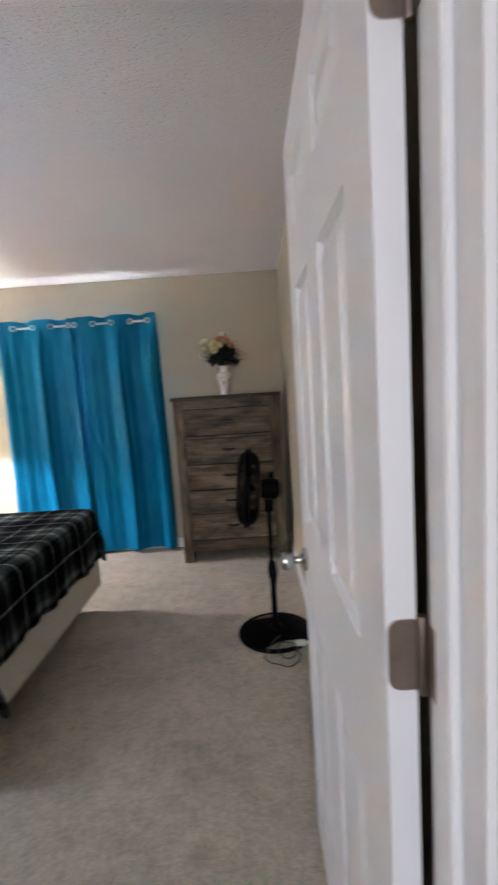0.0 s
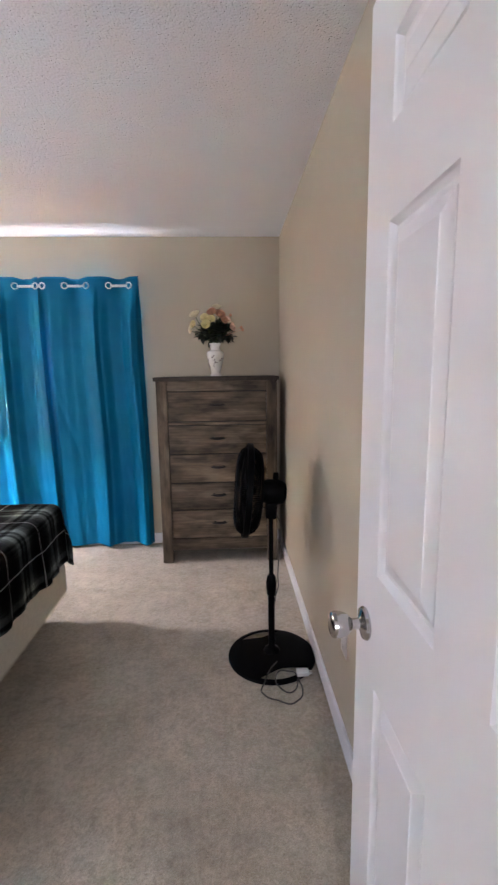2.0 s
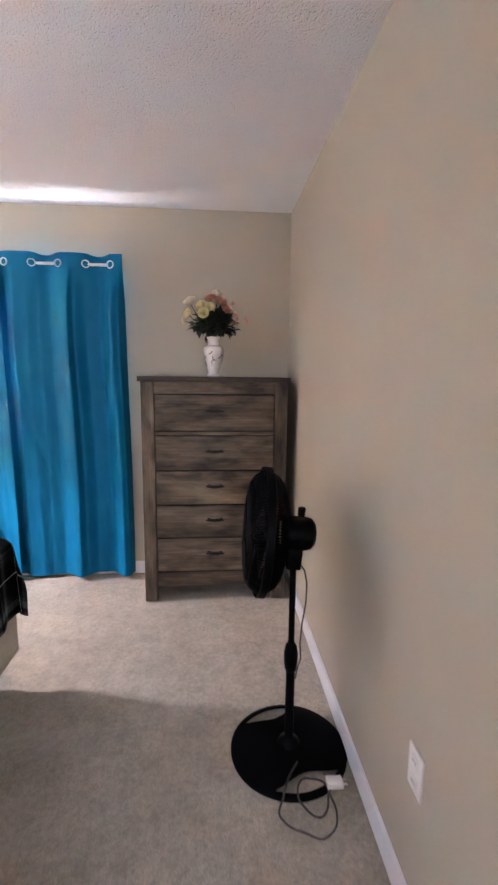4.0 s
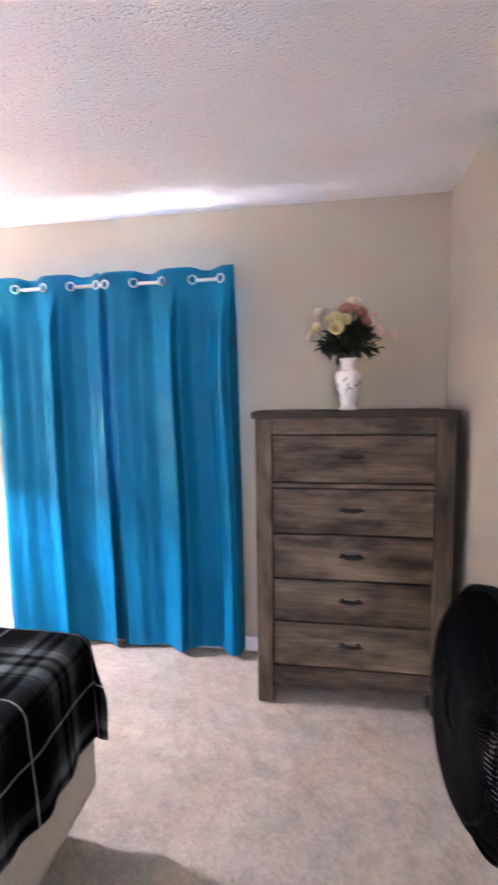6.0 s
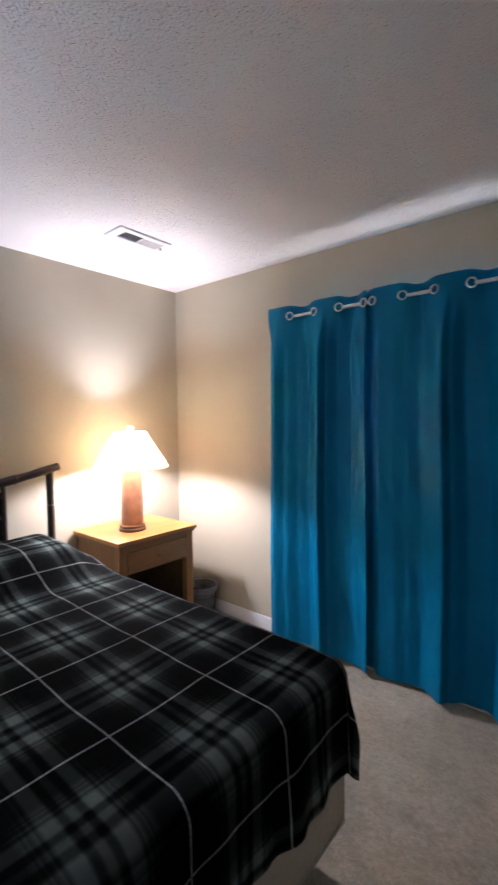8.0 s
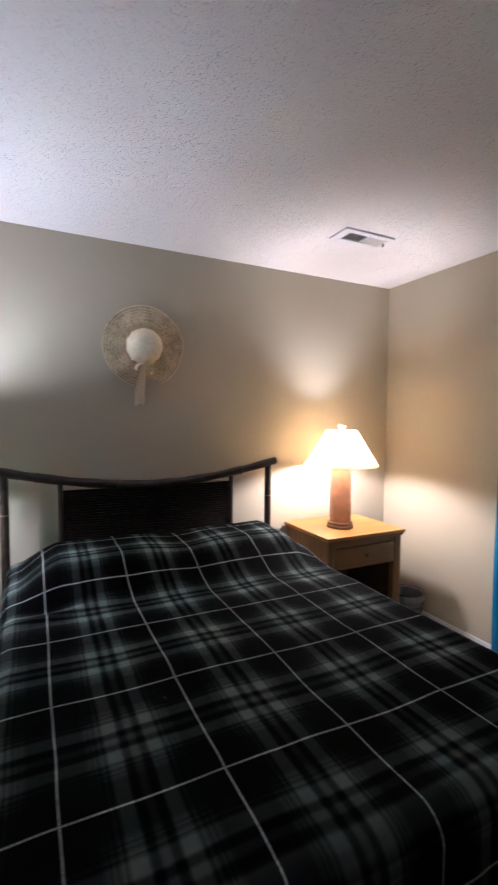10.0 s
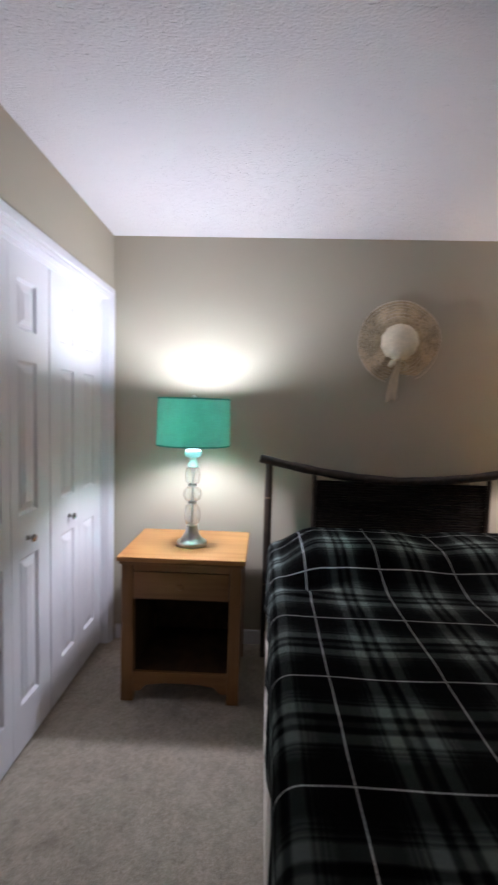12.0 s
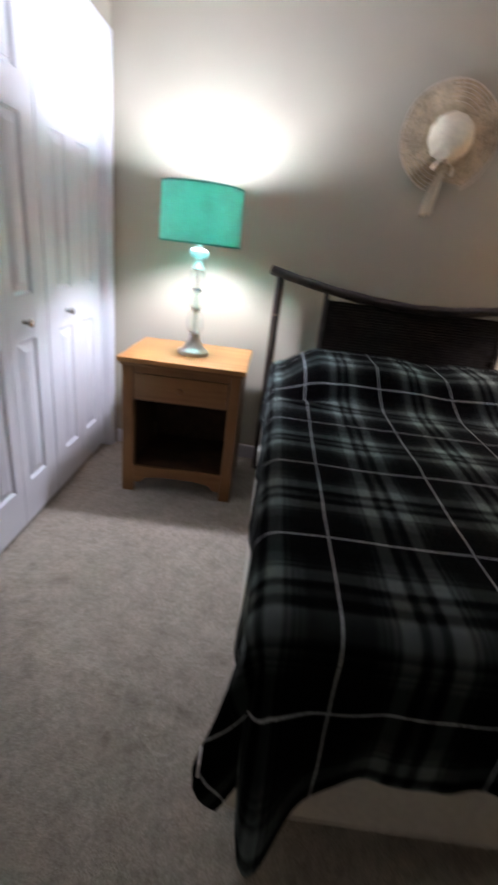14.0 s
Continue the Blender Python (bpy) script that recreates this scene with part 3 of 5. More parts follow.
# ceiling vent
vent = thing("ceiling_vent", (-2.330, 3.372, H), "white metal ceiling air vent with slanted slats", "vent")
VENT_A, VENT_B = -0.112, 0.140                      # the slatted opening along y
bm = fresh()
for a in ((-0.078, -0.165, 0.078, VENT_A), (-0.078, VENT_B, 0.078, 0.165), (-0.078, VENT_A, -0.042, VENT_B), (0.042, VENT_A, 0.078, VENT_B), (-0.042, 0.011, 0.042, 0.017)):
    box(bm, a[0], a[1], -0.010, a[2], a[3], -0.0005, 0.003, 2)
part("frame", bm, WHITE, vent)
bm = fresh()
box(bm, -0.041, VENT_A + 0.001, -0.0020, 0.041, VENT_B - 0.001, -0.0006)
part("backing", bm, VENT_BACK, vent)
for half, lo, hi in ((-1, VENT_A, 0.011), (1, 0.017, VENT_B)):
    for i in range(8):
        bm = fresh()
        vs = box(bm, -0.041, -0.0080, -0.0005, 0.041, 0.0080, 0.0005)
        bmesh.ops.rotate(bm, verts=vs, cent=(0, 0, 0), matrix=Matrix.Rotation(radians(-half * 38), 3, "X"))
        bmesh.ops.translate(bm, verts=vs, vec=(0, lo + (hi - lo) * (i + 0.5) / 8, -0.0060))
        part("slat", bm, VENT_DARK, vent, smooth=0)
bm = fresh()
box(bm, -0.006, 0.143, -0.026, 0.006, 0.152, -0.009, 0.002, 1)
part("lever", bm, VENT_DARK, vent)

# wall outlet
outlet = thing("wall_outlet", (X1, 2.087, 0.428), "white plastic wall outlet plate above the baseboard", "outlet")
bm = fresh()
box(bm, -0.006, -0.036, -0.058, 0.0, 0.036, 0.058, 0.003, 2)
part("plate", bm, WHITE_PLASTIC, outlet)
for s in (-1, 1):
    bm = fresh()
    box(bm, -0.0085, -0.017, s * 0.028 - 0.014, -0.0055, 0.017, s * 0.028 + 0.014, 0.003, 2)
    sock = part("socket", bm, WHITE_PLASTIC, outlet)
    bm = fresh()
    for d in (-0.006, 0.006):
        box(bm, -0.0092, d - 0.001, s * 0.028 - 0.004, -0.0086, d + 0.001, s * 0.028 + 0.005)
    part("slot", bm, SHADOW_GAP, sock, smooth=0)

# ---- curtains ----
ROD_Z, ROD_Y = 2.072, 4.142
RINGS = (-1.849, -1.677, -1.515, -1.366, -1.314, -1.15, -0.991, -0.824, -0.674)


def smooth_step(a, b, x):
    t = min(1.0, max(0.0, (x - a) / (b - a)))
    return t * t * (3 - 2 * t)


def along_folds(folds, x):
    """The depth at x of a row of folds given as (x, depth), eased from one to the next."""
    if x <= folds[0][0]:
        return folds[0][1]
    for (xa, da), (xb, db) in zip(folds, folds[1:]):
        if x <= xb:
            t = (x - xa) / (xb - xa)
            return da + (db - da) * (0.2 * t + 0.8 * t * t * (3 - 2 * t))
    return folds[-1][1]


def curtain(name, x0, x1, behind, folds, rings, seed, label):
    """A grommet curtain panel: it passes before and behind the rod, and long folds run from there down to the hem."""
    cur = thing(name, ((x0 + x1) / 2, ROD_Y, 0.0), label, "curtain", "curtains on the rod")
    cx = (x0 + x1) / 2
    span = x1 - x0

    def place(u, v):
        x = x0 + u * span
        z = 2.130 - v * 2.110
        low = smooth_step(0.0, 0.9, v)
        deep = smooth_step(0.015, 0.16, v)
        w = 0.0
        for b in behind:
            w += math.exp(-((x - b) / 0.062) ** 2)
        wave = -0.024 + 0.042 * min(w, 1.15)                      # top: before the rod, behind it at the rod's bare stretches
        inner = min(1.0, min(u, 1 - u) / 0.08)
        xs = x + inner * (0.026 * noise.noise((seed, z * 1.3, 0.4)) + 0.016 * noise.noise((x * 3.0, z * 0.9, seed))) * deep
        fold = along_folds(folds, xs)
        fold += inner * 0.010 * noise.noise((xs * 9, z * 0.45, seed)) * deep
        # slack cloth: slanting creases that grow towards the hem
        crease = abs(noise.noise((x * 5.0 + z * 1.3, z * 0.8, seed + 3)))
        fold += 0.030 * (0.22 - min(crease, 0.22)) * low * inner
        fold += 0.0022 * noise.noise((x * 38, z * 9, seed + 9)) * low
        y = wave * (1 - deep) + fold * deep
        hem = 0.010 * noise.noise((x * 5, seed, 0)) * low
        sway = 0.020 * low * (1 if u > 0.5 else -0.5) * abs(2 * u - 1)
        y = min(y, Y1 - ROD_Y - 0.016)
        return (x + sway - cx, y, z + hem + 0.006 * (1 - deep) * math.cos(math.pi * w))

    bm = fresh()
    sheet(bm, 190, 120, place)
    cloth = part("cloth", bm, CURTAIN, cur, smooth=60)
    mod = cloth.modifiers.new("thickness", "SOLIDIFY")
    mod.thickness = 0.003
    # sewn hem at the bottom
    bm = fresh()
    sheet(bm, 150, 3, lambda u, v: Vector(place(u, 1 - 0.034 * v - 0.002)) + Vector((0, -0.0035, 0)))
    part("hem", bm, CURTAIN, cur, smooth=60)
    for g in rings:
        if x0 < g < x1:
            u, v, e = (g - x0) / span, (2.130 - ROD_Z) / 2.110, 0.006
            here, a, b = Vector(place(u, v)), Vector(place(u - e, v)), Vector(place(u + e, v))
            tilt = math.degrees(math.atan2(b.y - a.y, b.x - a.x))
            bm = fresh()
            lathe(bm, [(0.018, -0.004), (0.021, -0.007), (0.0235, -0.006), (0.0255, -0.001), (0.0245, 0.004), (0.018, 0.004), (0.018, -0.004)], (0, 0, 0), 24, "y", closed=False)
            ring = part("grommet", bm, GREY_PLASTIC, cur, "white plastic grommet")
            ring.matrix_basis = pose(here.x, here.y - 0.003, ROD_Z, 0, 0, tilt)
    return cur


FOLDS_A = ((-2.012, 0.030), (-1.985, -0.030), (-1.950, -0.046), (-1.880, -0.018), (-1.800, 0.010), (-1.735, 0.020), (-1.618, -0.072), (-1.585, -0.025),
           (-1.520, 0.008), (-1.440, 0.008), (-1.395, -0.012), (-1.345, -0.040))
FOLDS_B = ((-1.470, 0.040), (-1.335, 0.038), (-1.268, -0.014), (-1.200, -0.012), (-1.130, 0.004), (-1.060, 0.018), (-0.932, -0.066), (-0.902, -0.025),
           (-0.830, 0.014), (-0.745, 0.024), (-0.655, -0.060), (-0.625, -0.040), (-0.600, 0.030))
curtain("curtain", -2.012, -1.345, (-1.763, -1.440), FOLDS_A, RINGS[:4], 1.7, "turquoise blackout curtain panel with white grommets, closed")
curtain("curtain", -1.470, -0.600, (-1.470, -1.400, -1.070, -0.749), FOLDS_B, RINGS[4:], 4.4, "turquoise blackout curtain panel hanging to the carpet")
rod = thing("curtain_rod", (-1.30, ROD_Y, ROD_Z), "white metal curtain rod through the grommets", "curtain rod")
bm = fresh()
tube(bm, [(-0.685, 0, 0), (0.685, 0, 0)], 0.0095, 14)
part("rod", bm, WHITE_PLASTIC, rod)
for s in (-1, 1):
    bm = fresh()
    tube(bm, [(s * 0.655, 0, 0), (s * 0.655, Y1 - ROD_Y - 0.004, 0)], 0.006, 8)
    box(bm, s * 0.655 - 0.012, Y1 - ROD_Y - 0.004, -0.03, s * 0.655 + 0.012, Y1 - ROD_Y, 0.03, 0.001, 1)
    part("bracket", bm, WHITE_PLASTIC, rod)


# ---- chest of drawers ----
def chest():
    d = thing("chest_of_drawers", (-0.022, 3.975, 0.0), "tall grey-brown weathered wood chest with five drawers", "chest of drawers")
    w, dp = 0.430, 0.200
    f, b = -dp, dp                                      # front and back
    bm = fresh()
    box(bm, -w - 0.016, f - 0.016, 1.357, w + 0.014, b, 1.385, 0.003, 2)
    part("top", bm, BARN_TOP, d, "dark brown top board")
    for s in (-1, 1):
        bm = fresh()
        box(bm, s * w - (0.075 if s > 0 else 0), f, 0.0, s * w + (0 if s > 0 else 0.075), f + 0.045, 1.357, 0.003, 1)
        part("front_post", bm, BARN_Z, d)
        bm = fresh()
        box(bm, s * w - (0.020 if s > 0 else 0), f + 0.045, 0.008, s * w + (0 if s > 0 else 0.020), b - 0.03, 1.357, 0.002, 1)
        part("side_panel", bm, BARN_Z, d)
        bm = fresh()
        box(bm, s * w - (0.045 if s > 0 else 0), b - 0.03, 0.0, s * w + (0 if s > 0 else 0.045), b, 1.357, 0.003, 1)
        part("back_post", bm, BARN_Z, d)
    bm = fresh()
    box(bm, -w + 0.045, b - 0.012, 0.01, w - 0.045, b - 0.004, 1.357)
    box(bm, -w + 0.02, f + 0.02, 0.10, w - 0.02, b - 0.012, 0.118)
    part("back_panel", bm, BARN_X, d)
    bm = fresh()
    box(bm, -w + 0.075, f + 0.003, 1.285, w - 0.075, f + 0.030, 1.357, 0.002, 1)
    part("top_rail", bm, BARN_X, d)
    bm = fresh()
    box(bm, -w + 0.075, f + 0.004, 0.098, w - 0.075, f + 0.030, 0.186, 0.002, 1)
    part("bottom_rail", bm, BARN_X, d)
    bm = fresh()
    box(bm, -w + 0.075, f + 0.005, 1.043, w - 0.075, f + 0.030, 1.062, 0.002, 1)
    part("divider", bm, BARN_X, d)
    cuts = ((1.068, 1.280), (0.830, 1.038), (0.617, 0.825), (0.410, 0.612), (0.192, 0.405))
    for z0, z1 in cuts:
        bm = fresh()
        box(bm, -w + 0.079, f + 0.006, z0 + 0.002, w - 0.079, f + 0.026, z1 - 0.002, 0.003, 2)
        front = part("drawer", bm, BARN_X, d)
        bm = fresh()
        hz = (z0 + z1) / 2 + 0.012
        # a dark crescent pull on two stubs, thickest in its middle
        pts = [(-0.055 + 0.110 * i / 16, f - 0.012 - 0.006 * math.sin(math.pi * i / 16), hz - 0.001 * math.sin(math.pi * i / 16)) for i in range(17)]
        tube(bm, pts, [0.0035 + 0.0065 * math.sin(math.pi * i / 16) ** 1.4 for i in range(17)], 12)
        for s in (-1, 1):
            lathe(bm, [(0.010, 0.0), (0.009, -0.003), (0.005, -0.008), (0.005, -0.018)], (s * 0.036, f + 0.007, hz), 12, "y")
        part("handle", bm, DARK_METAL, front, "dark bronze crescent pull")
    # near-black sheet added behind the drawers as the shade in their gaps
    bm = fresh()
    box(bm, -w + 0.021, f + 0.027, 0.12, w - 0.021, f + 0.035, 1.285)
    part("drawer_gap_shade", bm, SHADOW_GAP, d)
    return d


chest()


# ---- vase of flowers ----
def flower_vase():
    v = thing("flower_vase", (-0.030, 3.965, 1.385), "white painted porcelain vase with a silk rose bouquet", "vase")
    bm = fresh()
    prof = [(r * 1.08, h) for r, h in [(0.036, 0.0), (0.040, 0.003), (0.041, 0.010), (0.033, 0.020), (0.031, 0.030), (0.040, 0.065), (0.051, 0.110), (0.058, 0.150), (0.059, 0.168),
            (0.052, 0.182), (0.036, 0.190), (0.031, 0.200), (0.032, 0.222), (0.040, 0.238), (0.041, 0.242), (0.036, 0.240), (0.028, 0.222), (0.026, 0.19)]]
    lathe(bm, prof, seg=40)
    body = part("vase", bm, PORCELAIN, v)
    # a painted spray of branches on the belly
    def belly(z):
        for (r0, h0), (r1, h1) in zip(prof, prof[1:]):
            if h0 <= z <= h1:
                return r0 + (r1 - r0) * (z - h0) / (h1 - h0)
        return 0.04
    rng = random.Random(5)
    for k in range(16):
        bm = fresh()
        a, z = k * 0.393 + rng.random() * 0.4, 0.05 + rng.random() * 0.09
        pts = []
        for i in range(7):
            r = belly(z) + 0.0006
            pts.append((r * math.cos(a), r * math.sin(a), z))
            a += (rng.random() - 0.35) * 0.22
            z = min(0.165, max(0.035, z + (rng.random() - 0.4) * 0.022))
        tube(bm, pts, [0.0010 + 0.0034 * rng.random() for _ in pts], 5)
        part("painted_sprig", bm, INK, body)

    def leafshape(bm, at, direction, length, width):
        d = direction.normalized()
        side = d.cross(Vector((0, 0, 1)))
        side = side.normalized() if side.length > 0.05 else Vector((1, 0, 0))
        up = side.cross(d).normalized()
        last = None
        for i in range(6):
            t = i / 5
            c = at + d * (length * t) + up * (0.25 * length * (t - t * t)) - Vector((0, 0, 0.15 * length * t * t))
            wd = width * math.sin(math.pi * (0.08 + 0.92 * t) ** 0.8) * 0.5 + 0.0006
            row = [bm.verts.new(c - side * wd + up * wd * 0.3), bm.verts.new(c), bm.verts.new(c + side * wd + up * wd * 0.3)]
            if last:
                for j in range(2):
                    bm.faces.new((last[j], last[j + 1], row[j + 1], row[j]))
            last = row

    # foliage, clump by clump
    for k in range(170):
        bm = fresh()
        a = rng.random() * 2 * math.pi
        el = -0.42 + 1.6 * rng.random()
        d = Vector((math.cos(a) * math.cos(el) * 1.15, math.sin(a) * math.cos(el) * 0.75, math.sin(el)))
        root = Vector((0, 0, 0.300))
        reach = 0.045 + 0.070 * rng.random()
        at = root + d * reach
        tube(bm, [root - Vector((0, 0, 0.02)), root + d * reach * 0.5 + Vector((0, 0, 0.01)), at], 0.0014, 5)
        for i in range(4):
            q = d + Vector((rng.uniform(-0.9, 0.9), rng.uniform(-0.9, 0.9), rng.uniform(-0.3, 0.7)))
            leafshape(bm, root + d * reach * (0.45 + 0.18 * i), q, 0.038 + 0.018 * rng.random(), 0.036 + 0.012 * rng.random())
        part("leaf_spray", bm, LEAF, v, smooth=60)

    def rose(place, size, petal, lean):
        bm = fresh()
        tilt = Vector(lean).normalized().to_track_quat("Z", "Y").to_matrix()
        for ring, (n, r0, op) in enumerate(((3, 0.24, 0.06), (4, 0.46, 0.20), (5, 0.70, 0.40), (6, 0.90, 0.62))):
            for i in range(n):
                a0 = 2 * math.pi * i / n + ring * 0.7 + rng.uniform(-0.1, 0.1)
                half = math.pi / n * 1.25
                grid = []
                for p in range(5):
                    row = []
                    for q in range(5):
                        t, s = p / 4, q / 4 * 2 - 1
                        r = size * r0 * (0.30 + 0.70 * math.sin(t * math.pi / 2)) * (1 + 0.30 * op * t * t)
                        zz = size * (1.15 - 0.55 * op) * t * (1 - 0.16 * s * s) - size * 0.12 * op * t ** 3
                        a = a0 + s * half * (1 - 0.25 * (1 - t))
                        row.append(bm.verts.new(Vector(place) + tilt @ Vector((r * math.cos(a), r * math.sin(a), zz - size * 0.35))))
                    grid.append(row)
                for p in range(4):
                    for q in range(4):
                        bm.faces.new((grid[p][q], grid[p + 1][q], grid[p + 1][q + 1], grid[p][q + 1]))
        head = part("rose", bm, petal, v, smooth=70)
        bm = fresh()
        tube(bm, [(0, 0, 0.20), (place[0] * 0.4, place[1] * 0.4, 0.29), (place[0] - lean[0] * size * 0.3, place[1] - lean[1] * size * 0.3, place[2] - size * 0.4)], 0.0022, 6)
        part("stem", bm, STEM, head)

    for px, py, pz, size, petal, lean in (
            (-0.165, -0.06, 0.455, 0.043, WHITE_PETAL, (-0.4, -0.4, 0.8)), (-0.178, -0.07, 0.380, 0.032, CREAM_PETAL, (-0.7, -0.6, 0.3)),
            (-0.205, -0.03, 0.345, 0.030, WHITE_PETAL, (-0.9, -0.3, 0.0)), (-0.080, -0.10, 0.425, 0.033, CREAM_PETAL, (-0.2, -0.9, 0.4)),
            (-0.070, -0.12, 0.375, 0.034, CREAM_PETAL, (-0.1, -1.0, 0.2)), (-0.030, -0.10, 0.415, 0.034, CREAM_PETAL, (0.0, -0.9, 0.5)),
            (-0.020, -0.08, 0.470, 0.036, PEACH_PETAL, (-0.1, -0.7, 0.7)), (0.025, -0.02, 0.520, 0.036, WHITE_PETAL, (0.0, -0.3, 1.0)),
            (-0.015, -0.01, 0.505, 0.030, PINK_PETAL, (-0.2, -0.3, 0.9)), (0.050, -0.08, 0.455, 0.038, PEACH_PETAL, (0.2, -0.8, 0.6)),
            (0.080, -0.05, 0.415, 0.034, PEACH_PETAL, (0.5, -0.7, 0.4)), (0.150, -0.07, 0.360, 0.034, PINK_PETAL, (0.8, -0.5, 0.2)),
            (0.110, 0.05, 0.430, 0.030, PINK_PETAL, (0.6, 0.5, 0.6)), (-0.09, 0.06, 0.450, 0.034, CREAM_PETAL, (-0.4, 0.6, 0.7))):
        rose((px * 0.84, py, 0.30 + (pz - 0.30) * 0.90), size * 0.92, petal, lean)
    for px, pz in ((0.195, 0.352), (0.205, 0.335), (0.118, 0.440)):
        bm = fresh()
        bmesh.ops.create_icosphere(bm, subdivisions=2, radius=0.009, matrix=Matrix.Translation((px, -0.04, pz)) @ Matrix.Diagonal((1, 1, 1.3, 1)))
        tube(bm, [(0.05, -0.01, 0.28), (px * 0.8, -0.03, pz - 0.01), (px, -0.04, pz)], 0.0012, 5)
        part("rose_bud", bm, PEACH_PETAL, v)
    return v


flower_vase()


# ---- standing fan ----
def standing_fan():
    f = thing("standing_fan", (0.252, 2.628, 0.0), "black pedestal fan with a round wire grille and disc base", "fan")
    # base: a shallow dome with two crescent cut-outs near the rim
    bm = fresh()
    R, seg = 0.218, 180
    n1, n2, n3 = 14, 3, 4                               # rings inside, across and outside the cut-outs

    def lens(a):
        """How far open a cut-out is at the angle a: 0 outside, 1 in its middle."""
        for mid, wide in ((radians(108), radians(36)), (radians(-74), radians(40))):
            da = (a - mid + math.pi) % (2 * math.pi) - math.pi
            if abs(da) < wide:
                return 1 - (da / wide) ** 2
        return 0.0

    def ring_radius(k, q):
        r_in, r_out = 0.194 - 0.066 * q, 0.197
        if k <= n1:
            return r_in * k / n1
        if k <= n1 + n2:
            return r_in + (r_out - r_in) * (k - n1) / n2
        return r_out + (R - r_out) * (k - n1 - n2) / n3
    total = n1 + n2 + n3
    open_at = [lens(2 * math.pi * (i + 0.5) / seg) > 0.0 for i in range(seg)]
    rows_top, rows_bot = [], []
    for k in range(1, total + 1):
        up, dn = [], []
        for i in range(seg):
            a = 2 * math.pi * i / seg
            r = ring_radius(k, lens(a))
            z = 0.010 + 0.022 * (1 - (r / R) ** 2) ** 0.8
            if k == total:
                z = 0.007
            up.append(bm.verts.new((r * math.cos(a), r * math.sin(a), z)))
            dn.append(bm.verts.new((r * math.cos(a), r * math.sin(a), max(0.001, z - 0.010))))
        rows_top.append(up)
        rows_bot.append(dn)
    ct, cb = bm.verts.new((0, 0, 0.032)), bm.verts.new((0, 0, 0.022))
    for i in range(seg):
        j = (i + 1) % seg
        bm.faces.new((ct, rows_top[0][i], rows_top[0][j]))
        bm.faces.new((cb, rows_bot[0][j], rows_bot[0][i]))
        bm.faces.new((rows_top[-1][i], rows_bot[-1][i], rows_bot[-1][j], rows_top[-1][j]))
        for k in range(total - 1):
            hole = n1 - 1 <= k < n1 + n2 - 1 and open_at[i]
            if not hole:
                bm.faces.new((rows_top[k][i], rows_top[k + 1][i], rows_top[k + 1][j], rows_top[k][j]))
                bm.faces.new((rows_bot[k][j], rows_bot[k + 1][j], rows_bot[k + 1][i], rows_bot[k][i]))
        if open_at[i]:
            for k in (n1 - 1, n1 + n2 - 1):
                bm.faces.new((rows_top[k][i], rows_top[k][j], rows_bot[k][j], rows_bot[k][i]))
    part("base", bm, BLACK_PLASTIC, f)
    bm = fresh()
    lathe(bm, [(0.042, 0.030), (0.036, 0.042), (0.020, 0.052), (0.0165, 0.060), (0.0165, 0.34)], seg=24)
    part("lower_pole", bm, BLACK_ENAMEL, f)
    bm = fresh()
    lathe(bm, [(0.017, 0.325), (0.022, 0.335), (0.025, 0.360), (0.026, 0.395), (0.021, 0.425), (0.014, 0.437)], seg=24)
    part("height_collar", bm, BLACK_PLASTIC, f)
    bm = fresh()
    lathe(bm, [(0.0115, 0.43), (0.0115, 0.74)], seg=20)
    part("upper_pole", bm, BLACK_ENAMEL, f)
    # head, tipped back a little; its axis runs along -x
    head = Matrix.Translation((-0.012, 0.0, 0.855)) @ Matrix.Rotation(radians(5), 4, "Y")

    def put(bm):
        bmesh.ops.transform(bm, matrix=head, verts=bm.verts[:])
        return bm
    bm = fresh()
    lathe(bm, [(0.020, -0.030), (0.052, -0.026), (0.059, 0.0), (0.060, 0.045), (0.054, 0.070), (0.040, 0.082), (0.010, 0.086)], seg=28, axis="x")
    motor = part("motor_housing", put(bm), BLACK_PLASTIC, f)
    bm = fresh()
    box(bm, -0.005, -0.022, -0.130, 0.048, 0.022, -0.050, 0.008, 2)
    part("neck", put(bm), BLACK_PLASTIC, f)
    bm = fresh()
    lathe(bm, [(0.012, 0.052), (0.014, 0.056), (0.014, 0.080), (0.010, 0.084)], (0.03, 0, 0.010), 14, "z")
    part("swing_knob", put(bm), BLACK_PLASTIC, motor)
    Rg = 0.215

    def wire_cage(front):
        bm = fresh()
        n = 132
        xr = -0.100
        for i in range(n):
            a0 = 2 * math.pi * i / n
            pts = []
            for k in range(8):
                t = k / 7
                r = 0.045 + (Rg - 0.045) * t
                twist = 0.25 * (1 - t) if front else 0.0
                bulge = 1 - t ** 7
                x = xr - 0.056 * bulge if front else xr + 0.066 * bulge
                pts.append((x, r * math.cos(a0 + twist), r * math.sin(a0 + twist)))
            tube(bm, pts, 0.0022, 4)
        for rr in (0.11, 0.175):
            t = (rr - 0.045) / (Rg - 0.045)
            b = 1 - t ** 7
            x = xr - 0.056 * b if front else xr + 0.066 * b
            tube(bm, [(x, rr * math.cos(2 * math.pi * i / 48), rr * math.sin(2 * math.pi * i / 48)) for i in range(48)], 0.0016, 5, True)
        tube(bm, [(xr + (-0.004 if front else 0.004), Rg * math.cos(2 * math.pi * i / 64), Rg * math.sin(2 * math.pi * i / 64)) for i in range(64)], 0.0045, 6, True)
        return put(bm)
    part("front_grille", wire_cage(True), BLACK_PLASTIC, f)
    part("rear_grille", wire_cage(False), BLACK_PLASTIC, f)
    bm = fresh()
